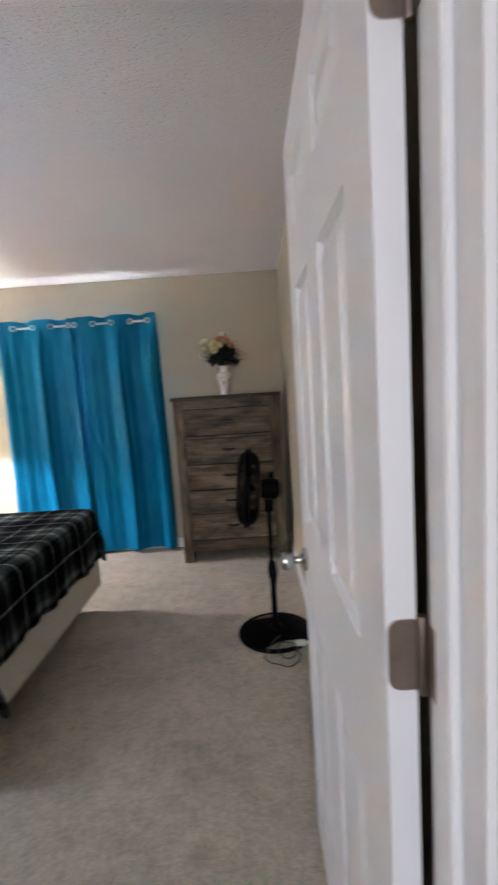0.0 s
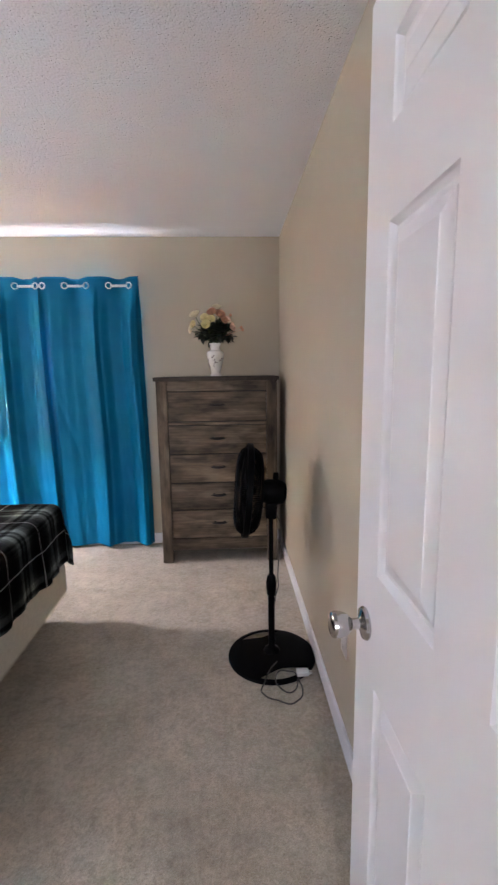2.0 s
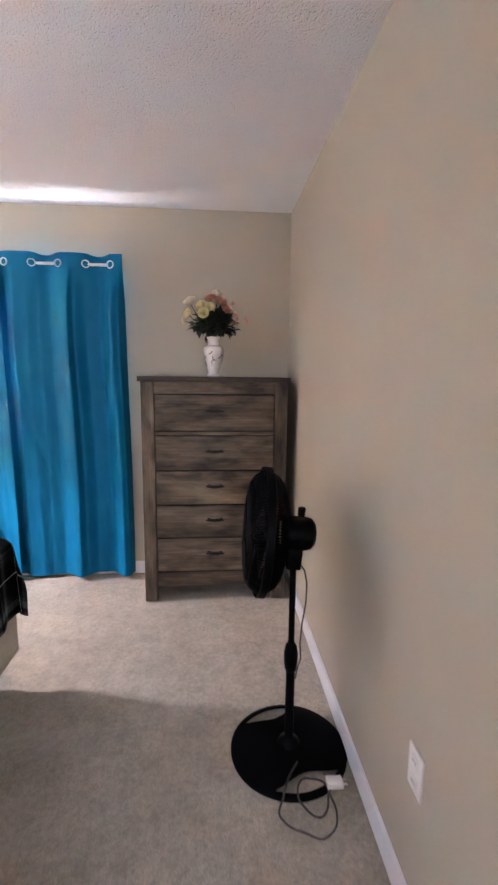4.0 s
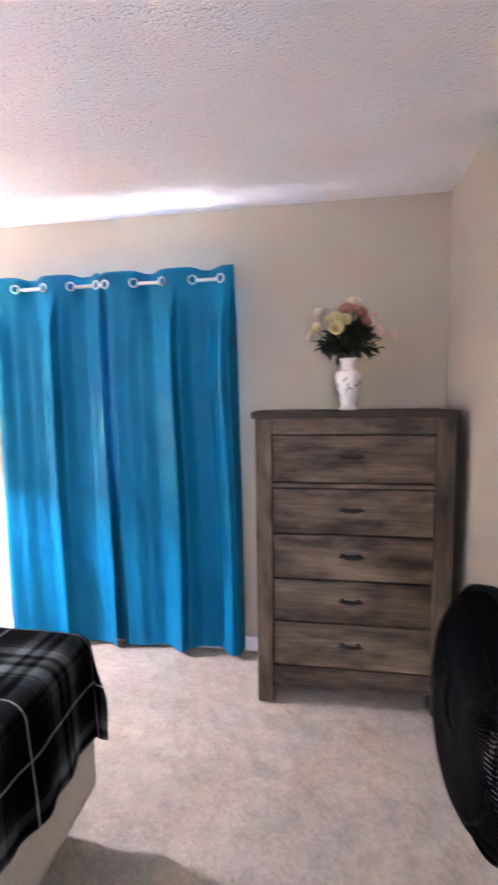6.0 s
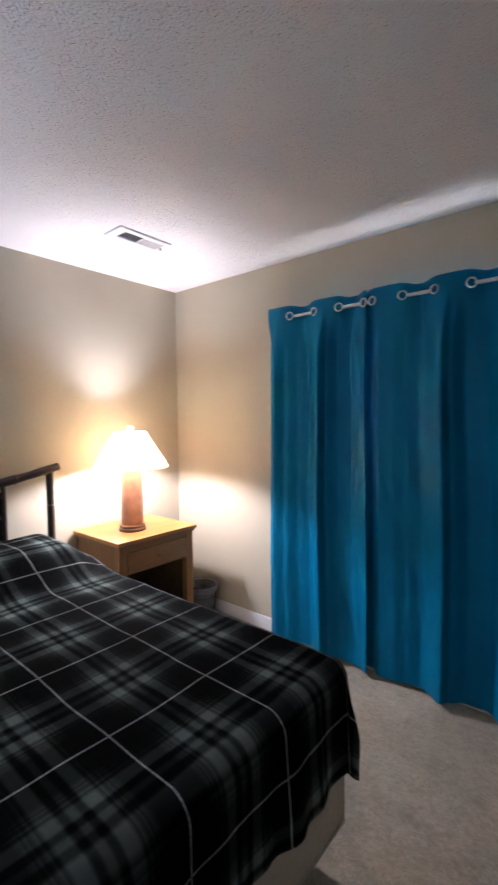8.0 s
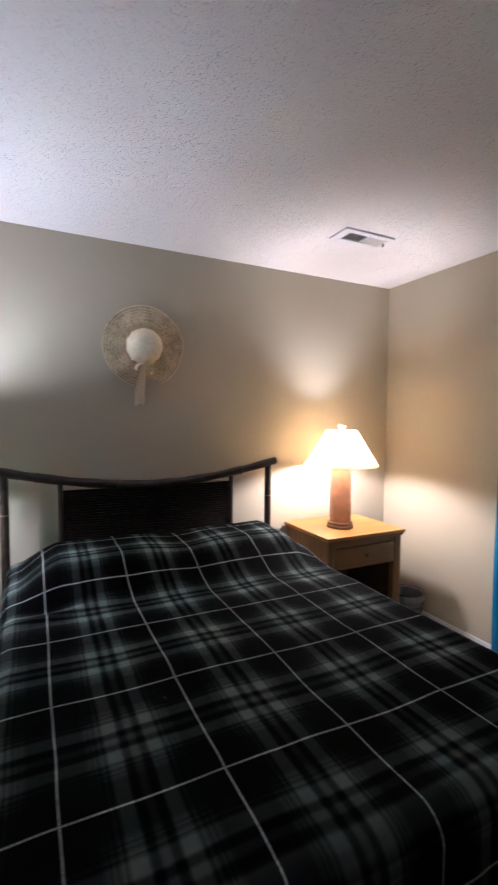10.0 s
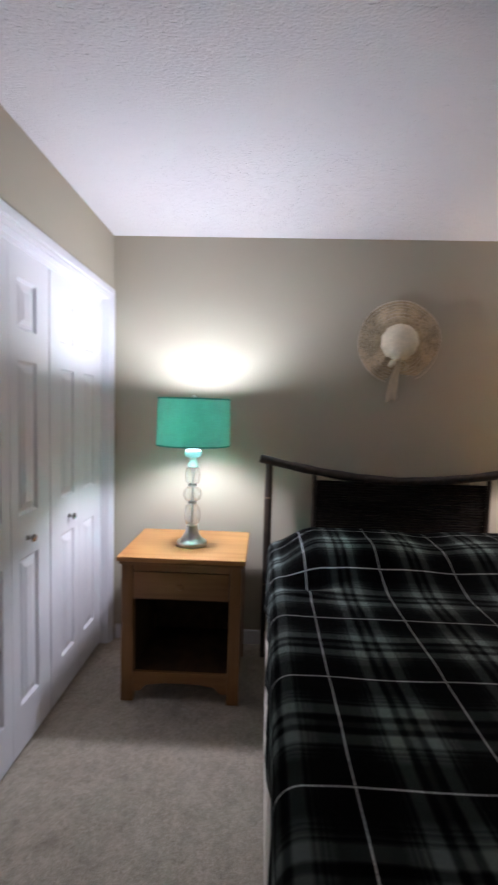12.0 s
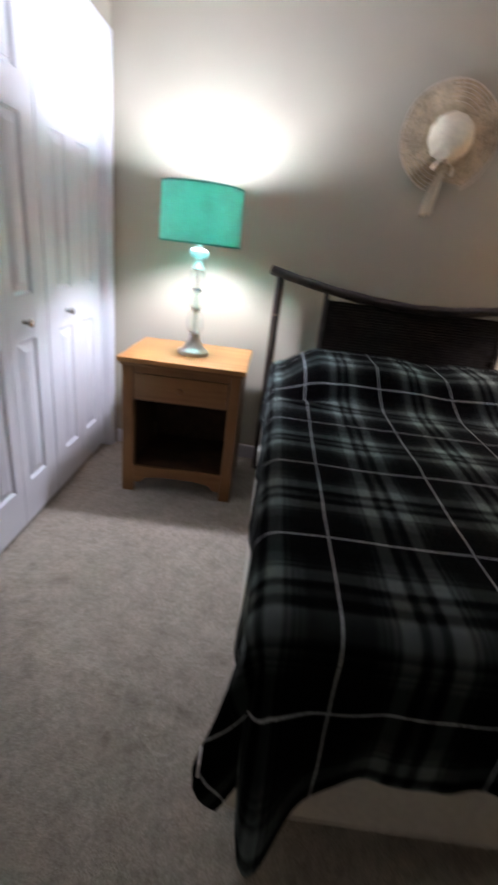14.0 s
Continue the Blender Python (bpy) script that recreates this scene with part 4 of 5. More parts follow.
    lathe(bm, [(Rg + 0.004, -0.115), (Rg + 0.008, -0.113), (Rg + 0.008, -0.088), (Rg + 0.004, -0.086), (Rg + 0.001, -0.1)], seg=64, axis="x", closed=False)
    part("grille_band", put(bm), BLACK_PLASTIC, f)
    bm = fresh()
    lathe(bm, [(0.004, -0.157), (0.035, -0.156), (0.048, -0.152), (0.048, -0.147)], seg=28, axis="x")
    part("badge", put(bm), BLACK_PLASTIC, f)
    bm = fresh()
    lathe(bm, [(0.010, -0.135), (0.034, -0.128), (0.038, -0.085), (0.012, -0.06)], seg=24, axis="x")
    hub = part("blade_hub", put(bm), BLACK_PLASTIC, f)
    for b in range(5):
        bm = fresh()
        a0 = 2 * math.pi * b / 5 + 0.3

        def blade(u, v, a0=a0):
            r = 0.035 + 0.158 * u
            a = a0 + (v - 0.5) * (1.22 + 0.36 * u) + 0.35 * u
            return (-0.105 + (v - 0.5) * 0.052 * (1 - 0.35 * u), r * math.cos(a), r * math.sin(a))
        sheet(bm, 10, 8, blade)
        bl = part("blade", put(bm), BLACK_PLASTIC, f)
        bl.modifiers.new("thickness", "SOLIDIFY").thickness = 0.0025
    bm = fresh()
    tube(bm, [(0.020, 0.0, 0.745), (0.040, -0.002, 0.715), (0.050, -0.004, 0.67), (0.048, -0.010, 0.60), (0.036, -0.012, 0.52), (0.030, -0.012, 0.44), (0.034, -0.012, 0.38), (0.020, -0.012, 0.33), (0.017, -0.012, 0.30)], 0.0028, 8)
    part("cord", bm, CORD, f, "thin grey power cord")
    return f


standing_fan()

# coil of cord lying on the carpet in front of the fan's base
coil = thing("power_cord", (0.28, 2.38, 0.0), "coiled dark power cord with white plug on the carpet", "cord")
bm = fresh()
way = [(-0.01, 0.16), (-0.05, 0.10), (-0.08, 0.04), (-0.10, -0.005), (-0.085, -0.04), (-0.04, -0.07), (0.02, -0.095), (0.065, -0.07), (0.085, -0.02), (0.08, 0.04),
       (0.05, 0.08), (0.0, 0.09), (-0.03, 0.05), (-0.01, 0.0), (0.03, -0.03), (0.06, 0.0), (0.075, 0.05)]
fine = []
for i in range(len(way) - 1):
    p0, p1, p2, p3 = [Vector((*way[max(0, min(len(way) - 1, k))], 0)) for k in (i - 1, i, i + 1, i + 2)]
    for s in range(6):
        t = s / 6
        fine.append(0.5 * ((2 * p1) + (p2 - p0) * t + (2 * p0 - 5 * p1 + 4 * p2 - p3) * t * t + (3 * p1 - p0 - 3 * p2 + p3) * t ** 3))
fine = [(p.x, p.y, 0.006 + (0.022 if p.y > 0.04 else 0.002) * smooth_step(0.02, 0.07, p.y) + 0.004 * math.sin(i * 0.35) ** 2) for i, p in enumerate(fine)]
tube(bm, fine, 0.0034, 8)
part("cable", bm, CORD, coil)
bm = fresh()
box(bm, 0.070, 0.040, 0.030, 0.125, 0.078, 0.050, 0.005, 2)
part("plug", bm, WHITE_PLASTIC, coil, "white plug")
bm = fresh()
box(bm, 0.124, 0.050, 0.036, 0.140, 0.052, 0.043)
box(bm, 0.124, 0.066, 0.036, 0.140, 0.068, 0.043)
part("prong", bm, CHROME, coil)


# ---- nightstands ----
def nightstand():
    n = thing("nightstand", (-2.645, 1.177, 0.0), "honey pine nightstand with one drawer and open shelf", "nightstand", "nightstands by the bed")
    hw, hd = 0.290, 0.240                              # half width along y, half depth along x; the front faces +x
    bm = fresh()
    box(bm, -hd - 0.01, -hw - 0.020, 0.706, hd + 0.020, hw + 0.020, 0.730, 0.006, 3)
    part("top", bm, PINE_TOP_LIT, n)
    bm = fresh()
    box(bm, -hd, -hw - 0.010, 0.690, hd + 0.011, hw + 0.010, 0.706, 0.005, 2)
    part("top_moulding", bm, PINE_Y, n)
    for sx in (-1, 1):
        for sy in (-1, 1):
            bm = fresh()
            vs = box(bm, sx * hd - (0.045 if sx > 0 else 0), sy * hw - (0.055 if sy > 0 else 0), 0.0, sx * hd + (0 if sx > 0 else 0.045), sy * hw + (0 if sy > 0 else 0.055), 0.690, 0.004, 2)
            for v in bm.verts:
                if v.co.z < 0.01:
                    v.co.y += -sy * 0.006 if abs(v.co.y) < hw - 0.02 else 0
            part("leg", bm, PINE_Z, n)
    for sy in (-1, 1):
        bm = fresh()
        y = sy * (hw - 0.010)
        box(bm, -hd + 0.045, y - 0.008, 0.09, hd - 0.045, y + 0.008, 0.690)
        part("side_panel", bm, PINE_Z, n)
        # added thin board whose dark colour stands in for shade inside
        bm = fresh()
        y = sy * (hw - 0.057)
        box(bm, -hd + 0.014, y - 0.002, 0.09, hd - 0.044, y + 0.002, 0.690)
        part("inner_shade_panel", bm, PINE_SHADED, n)
    # back, shelf and drawer rail: pine darkened in colour as if shaded
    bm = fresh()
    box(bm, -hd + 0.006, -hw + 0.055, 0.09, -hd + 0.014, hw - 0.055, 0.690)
    part("back_panel", bm, PINE_SHADED, n)
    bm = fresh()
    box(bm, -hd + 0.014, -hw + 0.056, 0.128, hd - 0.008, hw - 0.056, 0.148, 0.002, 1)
    part("shelf", bm, PINE_SHADED, n)
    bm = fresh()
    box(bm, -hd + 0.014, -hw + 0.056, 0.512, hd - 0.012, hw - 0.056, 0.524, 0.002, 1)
    part("drawer_rail", bm, PINE_SHADED, n)
    bm = fresh()
    box(bm, hd - 0.022, -hw + 0.056, 0.655, hd - 0.004, hw - 0.056, 0.690, 0.002, 1)
    part("top_rail", bm, PINE_Y, n)
    bm = fresh()
    box(bm, hd - 0.020, -hw + 0.059, 0.522, hd + 0.001, hw - 0.059, 0.654, 0.004, 2)
    drawer = part("drawer", bm, PINE_Y, n)
    bm = fresh()
    lathe(bm, [(0.008, 0.0), (0.007, 0.006), (0.009, 0.010), (0.0155, 0.016), (0.0165, 0.021), (0.012, 0.026), (0.002, 0.028)], (hd + 0.001, 0.0, 0.592), 20, "x")
    part("knob", bm, PINE_Y, drawer, "round pine knob")
    # apron with a cut-out arch
    bm = fresh()
    a0, a1 = -hw + 0.055, hw - 0.055
    front, last = [], None
    n_seg = 40
    for i in range(n_seg + 1):
        y = a0 + (a1 - a0) * i / n_seg
        e = min(y - a0, a1 - y)
        low = 0.052 if e < 0.035 else 0.052 + 0.034 * smooth_step(0.035, 0.075, e) + 0.010 * smooth_step(0.075, 0.16, e)
        row = [bm.verts.new((x, y, z)) for x, z in ((hd - 0.022, low), (hd - 0.004, low), (hd - 0.004, 0.150), (hd - 0.022, 0.150))]
        if last:
            for k in range(4):
                bm.faces.new((last[k], last[(k + 1) % 4], row[(k + 1) % 4], row[k]))
        else:
            bm.faces.new(row)
        last = row
    bm.faces.new(last)
    part("apron", bm, PINE_Y, n)
    return n


stand_a = nightstand()
stand_b = copy_thing(stand_a, pose(-2.735, 3.595, 0.0))
tagged(stand_b, "honey pine nightstand in the corner under the terracotta lamp")


# ---- lamps ----
def drum_shell(bm, r0, z0, r1, z1, thick, seg=64):
    lathe(bm, [(r0, z0), (r1, z1), (r1 - thick, z1), (r0 - thick, z0), (r0, z0)], seg=seg, closed=False)


lamp_a = thing("table_lamp", (BULB_A[0], BULB_A[1], 0.730), "lit table lamp with glass-ball stem and turquoise drum shade", "lamp")
bm = fresh()
drum_shell(bm, 0.188, 0.526, 0.183, 0.762, 0.0025)
shade = part("shade", bm, TEAL_SHADE, lamp_a, "turquoise cloth drum shade, glowing")
bm = fresh()
drum_shell(bm, 0.1845, 0.528, 0.1795, 0.760, 0.0015)
part("lining", bm, SHADE_LINING, shade, "pale aqua inner lining")
for z, r in ((0.525, 0.1885), (0.761, 0.1835)):
    bm = fresh()
    lathe(bm, [(r + 0.0005, z - 0.004), (r + 0.0012, z - 0.002), (r + 0.0012, z + 0.003), (r - 0.003, z + 0.004), (r - 0.003, z - 0.004), (r + 0.0005, z - 0.004)], seg=64, closed=False)
    part("shade_trim", bm, SHADE_EDGE, shade)
bm = fresh()
for k in range(3):
    a = 2 * math.pi * k / 3
    tube(bm, [(0.012 * math.cos(a), 0.012 * math.sin(a), 0.745), (0.180 * math.cos(a), 0.180 * math.sin(a), 0.752)], 0.0015, 6)
lathe(bm, [(0.013, 0.743), (0.013, 0.749), (0.006, 0.751), (0.005, 0.760), (0.011, 0.767), (0.010, 0.776), (0.002, 0.782)], seg=18)
part("spider", bm, CHROME, lamp_a)
bm = fresh()
lathe(bm, [(0.076, 0.0), (0.077, 0.005), (0.077, 0.016), (0.073, 0.022), (0.060, 0.028), (0.048, 0.042), (0.036, 0.066), (0.029, 0.088), (0.027, 0.098), (0.030, 0.100), (0.030, 0.106), (0.020, 0.108)], seg=48)
part("base", bm, CHROME, lamp_a, "satin nickel bell base")
bm = fresh()
lathe(bm, [(0.0050, 0.104), (0.0050, 0.43)], seg=14)
part("rod", bm, WHITE_PLASTIC, lamp_a)
for z0, rad, hgt, full in ((0.108, 0.041, 0.106, 0.40), (0.228, 0.047, 0.078, 0.60), (0.320, 0.038, 0.088, 0.45)):
    bm = fresh()
    prof = []
    for i in range(17):
        t = i / 16
        prof.append((0.018 + (rad - 0.018) * math.sin(math.pi * t) ** full, z0 + hgt * t))
    for i in range(17):
        t = 1 - i / 16
        prof.append((0.0145 + (rad - 0.0185) * math.sin(math.pi * t) ** full, z0 + 0.002 + (hgt - 0.004) * t))
    prof.append(prof[0])
    lathe(bm, prof, seg=36, closed=False)
    part("glass_ball", bm, GLASS, lamp_a, "clear glass ball")
for z in (0.2145, 0.3065):
    bm = fresh()
    lathe(bm, [(0.014, z), (0.021, z + 0.001), (0.023, z + 0.004), (0.021, z + 0.0065), (0.023, z + 0.009), (0.021, z + 0.012), (0.014, z + 0.013)], seg=28)
    part("collar", bm, CHROME, lamp_a)
bm = fresh()
lathe(bm, [(0.012, 0.407), (0.029, 0.409), (0.031, 0.414), (0.028, 0.420), (0.021, 0.436), (0.018, 0.450), (0.022, 0.457), (0.016, 0.460)], seg=28)
part("flare_collar", bm, CHROME, lamp_a)
bm = fresh()
lathe(bm, [(0.016, 0.459), (0.034, 0.463), (0.041, 0.472), (0.043, 0.483), (0.040, 0.494), (0.030, 0.502), (0.014, 0.505)], seg=32)
part("frosted_ball", bm, AQUA_GLASS, lamp_a, "milky glass ball under the shade")
bm = fresh()
lathe(bm, [(0.012, 0.504), (0.016, 0.508), (0.016, 0.575), (0.012, 0.585)], seg=20)
part("socket", bm, CHROME, lamp_a)

lamp_b = thing("table_lamp", (BULB_B[0], BULB_B[1], 0.730), "lit table lamp with terracotta column and cream cone shade", "lamp")
bm = fresh()
drum_shell(bm, 0.240, 0.412, 0.100, 0.640, 0.0022)
shade_b = part("shade", bm, CREAM_SHADE, lamp_b, "cream pleated cone shade, glowing")
bm = fresh()
lathe(bm, [(0.2405, 0.408), (0.2420, 0.412), (0.2400, 0.418), (0.2375, 0.416), (0.2375, 0.409), (0.2405, 0.408)], seg=64, closed=False)
part("shade_trim", bm, CREAM_SHADE, shade_b)
bm = fresh()
lathe(bm, [(0.002, 0.640), (0.014, 0.642), (0.016, 0.656), (0.024, 0.664), (0.024, 0.674), (0.012, 0.680), (0.002, 0.681)], seg=24)
for k in range(3):
    a = 2 * math.pi * k / 3
    tube(bm, [(0.0, 0.0, 0.641), (0.098 * math.cos(a), 0.098 * math.sin(a), 0.636)], 0.0014, 6)
part("finial", bm, PORCELAIN, lamp_b)
bm = fresh()
lathe(bm, [(0.086, 0.0), (0.088, 0.006), (0.087, 0.016), (0.081, 0.021), (0.080, 0.026), (0.084, 0.031), (0.082, 0.038), (0.073, 0.042)], seg=48)
part("foot", bm, plain("dark_wood_foot", (0.16, 0.075, 0.04), 0.45), lamp_b, "brown turned foot")
bm = fresh()
lathe(bm, [(0.069, 0.042), (0.070, 0.05), (0.069, 0.36), (0.067, 0.385), (0.070, 0.392), (0.066, 0.398), (0.02, 0.400), (0.012, 0.402), (0.012, 0.44)], seg=48)
part("column", bm, TERRACOTTA, lamp_b, "smooth terracotta column")
bm = fresh()
lathe(bm, [(0.015, 0.435), (0.018, 0.44), (0.018, 0.462), (0.012, 0.468)], seg=20)
part("socket", bm, CHROME, lamp_b)


# ---- bed ----
BX0, BX1, BY0, BY1, TOPZ = -2.80, -0.905, 1.605, 3.085, 0.695


def soft_box(x0, y0, z0, x1, y1, z1, r, seg=5):
    """A padded block whose upright corners and edges are rounded by r."""
    bm = fresh()
    box(bm, x0, y0, z0, x1, y1, z1, r, seg)
    return bm


frame_thing = thing("bed_frame", (-1.85, 2.345, 0.0), "dark steel bed frame on glide feet under the box spring", "bed frame")
for s in (-1, 1):
    bm = fresh()
    y = s * (0.715)
    box(bm, -0.93, y - 0.020, 0.150, 0.775, y + 0.020, 0.154)
    box(bm, -0.93, y + s * 0.016, 0.120, 0.775, y + s * 0.020, 0.154)
    part("side_rail", bm, BLACK_ENAMEL, frame_thing, smooth=0)
for x in (-0.55, 0.62):
    bm = fresh()
    box(bm, x - 0.018, -0.70, 0.146, x + 0.018, 0.70, 0.150)
    part("cross_bar", bm, BLACK_ENAMEL, frame_thing, smooth=0)
    for s in (-1, 1):
        bm = fresh()
        lathe(bm, [(0.036, 0.0), (0.038, 0.006), (0.030, 0.022), (0.018, 0.036), (0.012, 0.042), (0.012, 0.147)], (x, s * 0.690, 0), 20)
        part("leg", bm, BLACK_PLASTIC, frame_thing)

spring = thing("box_spring", (0, 0, 0), "ivory box spring on the steel bed frame", "box spring")
bm = soft_box(BX0 - 0.03, BY0 - 0.010, 0.155, BX1, BY1, 0.425, 0.030)
part("cover", bm, TICKING, spring)
bm = fresh()
for z in (0.172, 0.408):
    c = 0.028
    pts = []
    for cx, cy, a0 in ((BX1 - c, BY1 - c, 0), (BX0 - 0.03 + c, BY1 - c, 90), (BX0 - 0.03 + c, BY0 - 0.010 + c, 180), (BX1 - c, BY0 - 0.010 + c, 270)):
        for k in range(6):
            a = radians(a0 + 18 * k)
            pts.append((cx + (c + 0.001) * math.cos(a), cy + (c + 0.001) * math.sin(a), z))
    tube(bm, pts, 0.0045, 6, True)
part("piping", bm, TICKING, spring)

mattress = thing("mattress", (0, 0, 0), "white quilted mattress under the plaid blanket", "mattress")
part("cover", soft_box(BX0, BY0 + 0.005, 0.428, BX1 - 0.010, BY1 - 0.005, 0.672, 0.045), LINEN, mattress)
for yc in (1.99, 2.72):
    pil = thing("pillow", (-2.56, yc, 0.672), "white pillow tucked under the plaid blanket", "pillow", "pillows on the bed")
    bm = fresh()
    sheet(bm, 20, 26, lambda u, v: ((u - 0.5) * 0.38, (v - 0.5) * 0.60, 0.004 + 0.100 * (max(0, 1 - (2 * u - 1) ** 4) * max(0, 1 - (2 * v - 1) ** 4)) ** 0.6))
    sheet(bm, 20, 26, lambda u, v: ((u - 0.5) * 0.38, (v - 0.5) * 0.60, 0.003))
    part("pillow_case", bm, LINEN, pil, smooth=60)


def blanket():
    b = thing("blanket", (0, 0, 0), "dark green-black plaid fleece blanket spread over the bed", "blanket")
    R = 0.055
    hx, hn, hf = 0.280, 0.165, 0.075                     # overhang at the foot, on the closet side and on the curtain side
    xe, yn, yf = BX1 + 0.010 - R, BY0 - 0.004 + R, BY1 + 0.010 - R
    arc = R * math.pi / 2
    xa, xb, ya, yb = BX0 - 0.005, xe + arc + hx, yn - arc - hn, yf + arc + hf

    def top(x, y):
        fx = smooth_step(-2.10, -2.46, x) if x > -2.46 else 1.0
        fx = 1.0 - smooth_step(-2.46, -2.10, x)
        fx *= 1.0 - 0.30 * smooth_step(-2.68, -2.82, x)
        gy = smooth_step(1.60, 1.84, y) * (1.0 - smooth_step(2.92, 3.12, y))
        gy *= 1.0 - 0.16 * math.exp(-((y - 2.40) / 0.14) ** 2)
        z = TOPZ + 0.128 * fx * gy
        z += 0.010 * noise.noise((x * 2.2, y * 2.2, 1.0)) + 0.004 * noise.noise((x * 7, y * 5, 2.0))
        # a tucked crease under the pillow edge on the closet side
        z -= 0.030 * math.exp(-((x + 2.20) / 0.05) ** 2 - ((y - 1.76) / 0.12) ** 2)
        z += 0.012 * math.exp(-((x + 2.08 + 0.3 * (y - 1.7)) / 0.035) ** 2) * (1 - smooth_step(1.75, 2.1, y))
        return z

    def place(u, v):
        px, py = xa + u * (xb - xa), ya + v * (yb - ya)
        dx, dn, df = max(0.0, px - xe), max(0.0, yn - py), max(0.0, py - yf)
        dy = dn if dn > 0 else df
        sgn = -1 if dn > 0 else 1
        cx, cy = min(px, xe), min(max(py, yn), yf)
        z0 = top(cx, cy)
        d = math.hypot(dx, dy)
        if d == 0:
            return Vector((px, py, z0))
        ang = math.atan2(dy, dx)
        ux, uy = dx / d, sgn * dy / d
        corner = math.sin(2 * ang)                     # 1 on the diagonal of a corner, 0 along the sides
        if d < arc:
            return Vector((cx + ux * R * math.sin(d / R), cy + uy * R * math.sin(d / R), z0 - R * (1 - math.cos(d / R))))
        h = d - arc
        along = px if dy > dx else py
        if corner > 0.001:
            ripple = (0.13 if sgn < 0 else 0.06) * h * math.sin(9 * ang + (0.6 if sgn < 0 else 2.0)) * corner
        else:
            ripple = 0.0
        ripple += h * (0.14 * noise.noise((along * 4.2, 3.0 + sgn, 0.3 * h)) + 0.10 * noise.noise((along * 11, 8.0, h)))
        hug = 0.015 if corner < 0.3 else 0.0
        out = R + 0.05 * h + ripple + (0.24 if sgn < 0 else 0.07) * h * corner * corner - hug * h
        out = max(out, R - 0.030 + 0.020)
        gust = (dx / d) ** 1.5 * smooth_step(0.02, 0.26, h) if px > xe else 0.0
        flap = 0.25 * math.exp(-((py - 1.680) / 0.065) ** 2) * gust
        out += 0.125 * math.exp(-((py - 1.635) / 0.070) ** 2) * gust
        drop = R + h * (0.985 + flap)
        lift = 0.03 * noise.noise((along * 2.6, 5.0 + sgn, 0.0)) * smooth_step(0.0, 0.25, h)
        return Vector((cx + ux * out, cy + uy * out, z0 - drop + lift))

    bm = fresh()
    sheet(bm, 250, 210, place, lambda u, v: (xa + u * (xb - xa) - 0.045 * smooth_step(xe - 0.05, xe + 0.12, xa + u * (xb - xa)), ya + v * (yb - ya)))
    cloth = part("fleece", bm, PLAID, b, smooth=80)
    mod = cloth.modifiers.new("thickness", "SOLIDIFY")
    mod.thickness, mod.offset = 0.006, 1.0
    # hem stitched round three sides
    bm = fresh()
    edge = [place(i / 120, 0.0) for i in range(121)] + [place(1.0, i / 100) for i in range(1, 101)] + [place(1 - i / 120, 1.0) for i in range(1, 121)]
    tube(bm, edge, 0.0048, 6)
    part("hem", bm, plain("black_hem", (0.006, 0.007, 0.008), 0.9), b)
    # care label at the corner
    bm = fresh()
    tag_at = Vector((-0.815, 1.556, 0.440))
    c = min((place(0.84 + 0.16 * i / 40, 0.16 * j / 40) for i in range(41) for j in range(41)), key=lambda p: (p - tag_at).length)
    box(bm, c.x - 0.016, c.y - 0.014, c.z - 0.024, c.x + 0.016, c.y - 0.010, c.z + 0.014, 0.0006, 1)
    part("care_label", bm, LINEN, b, "small white care label")
    return b


blanket()


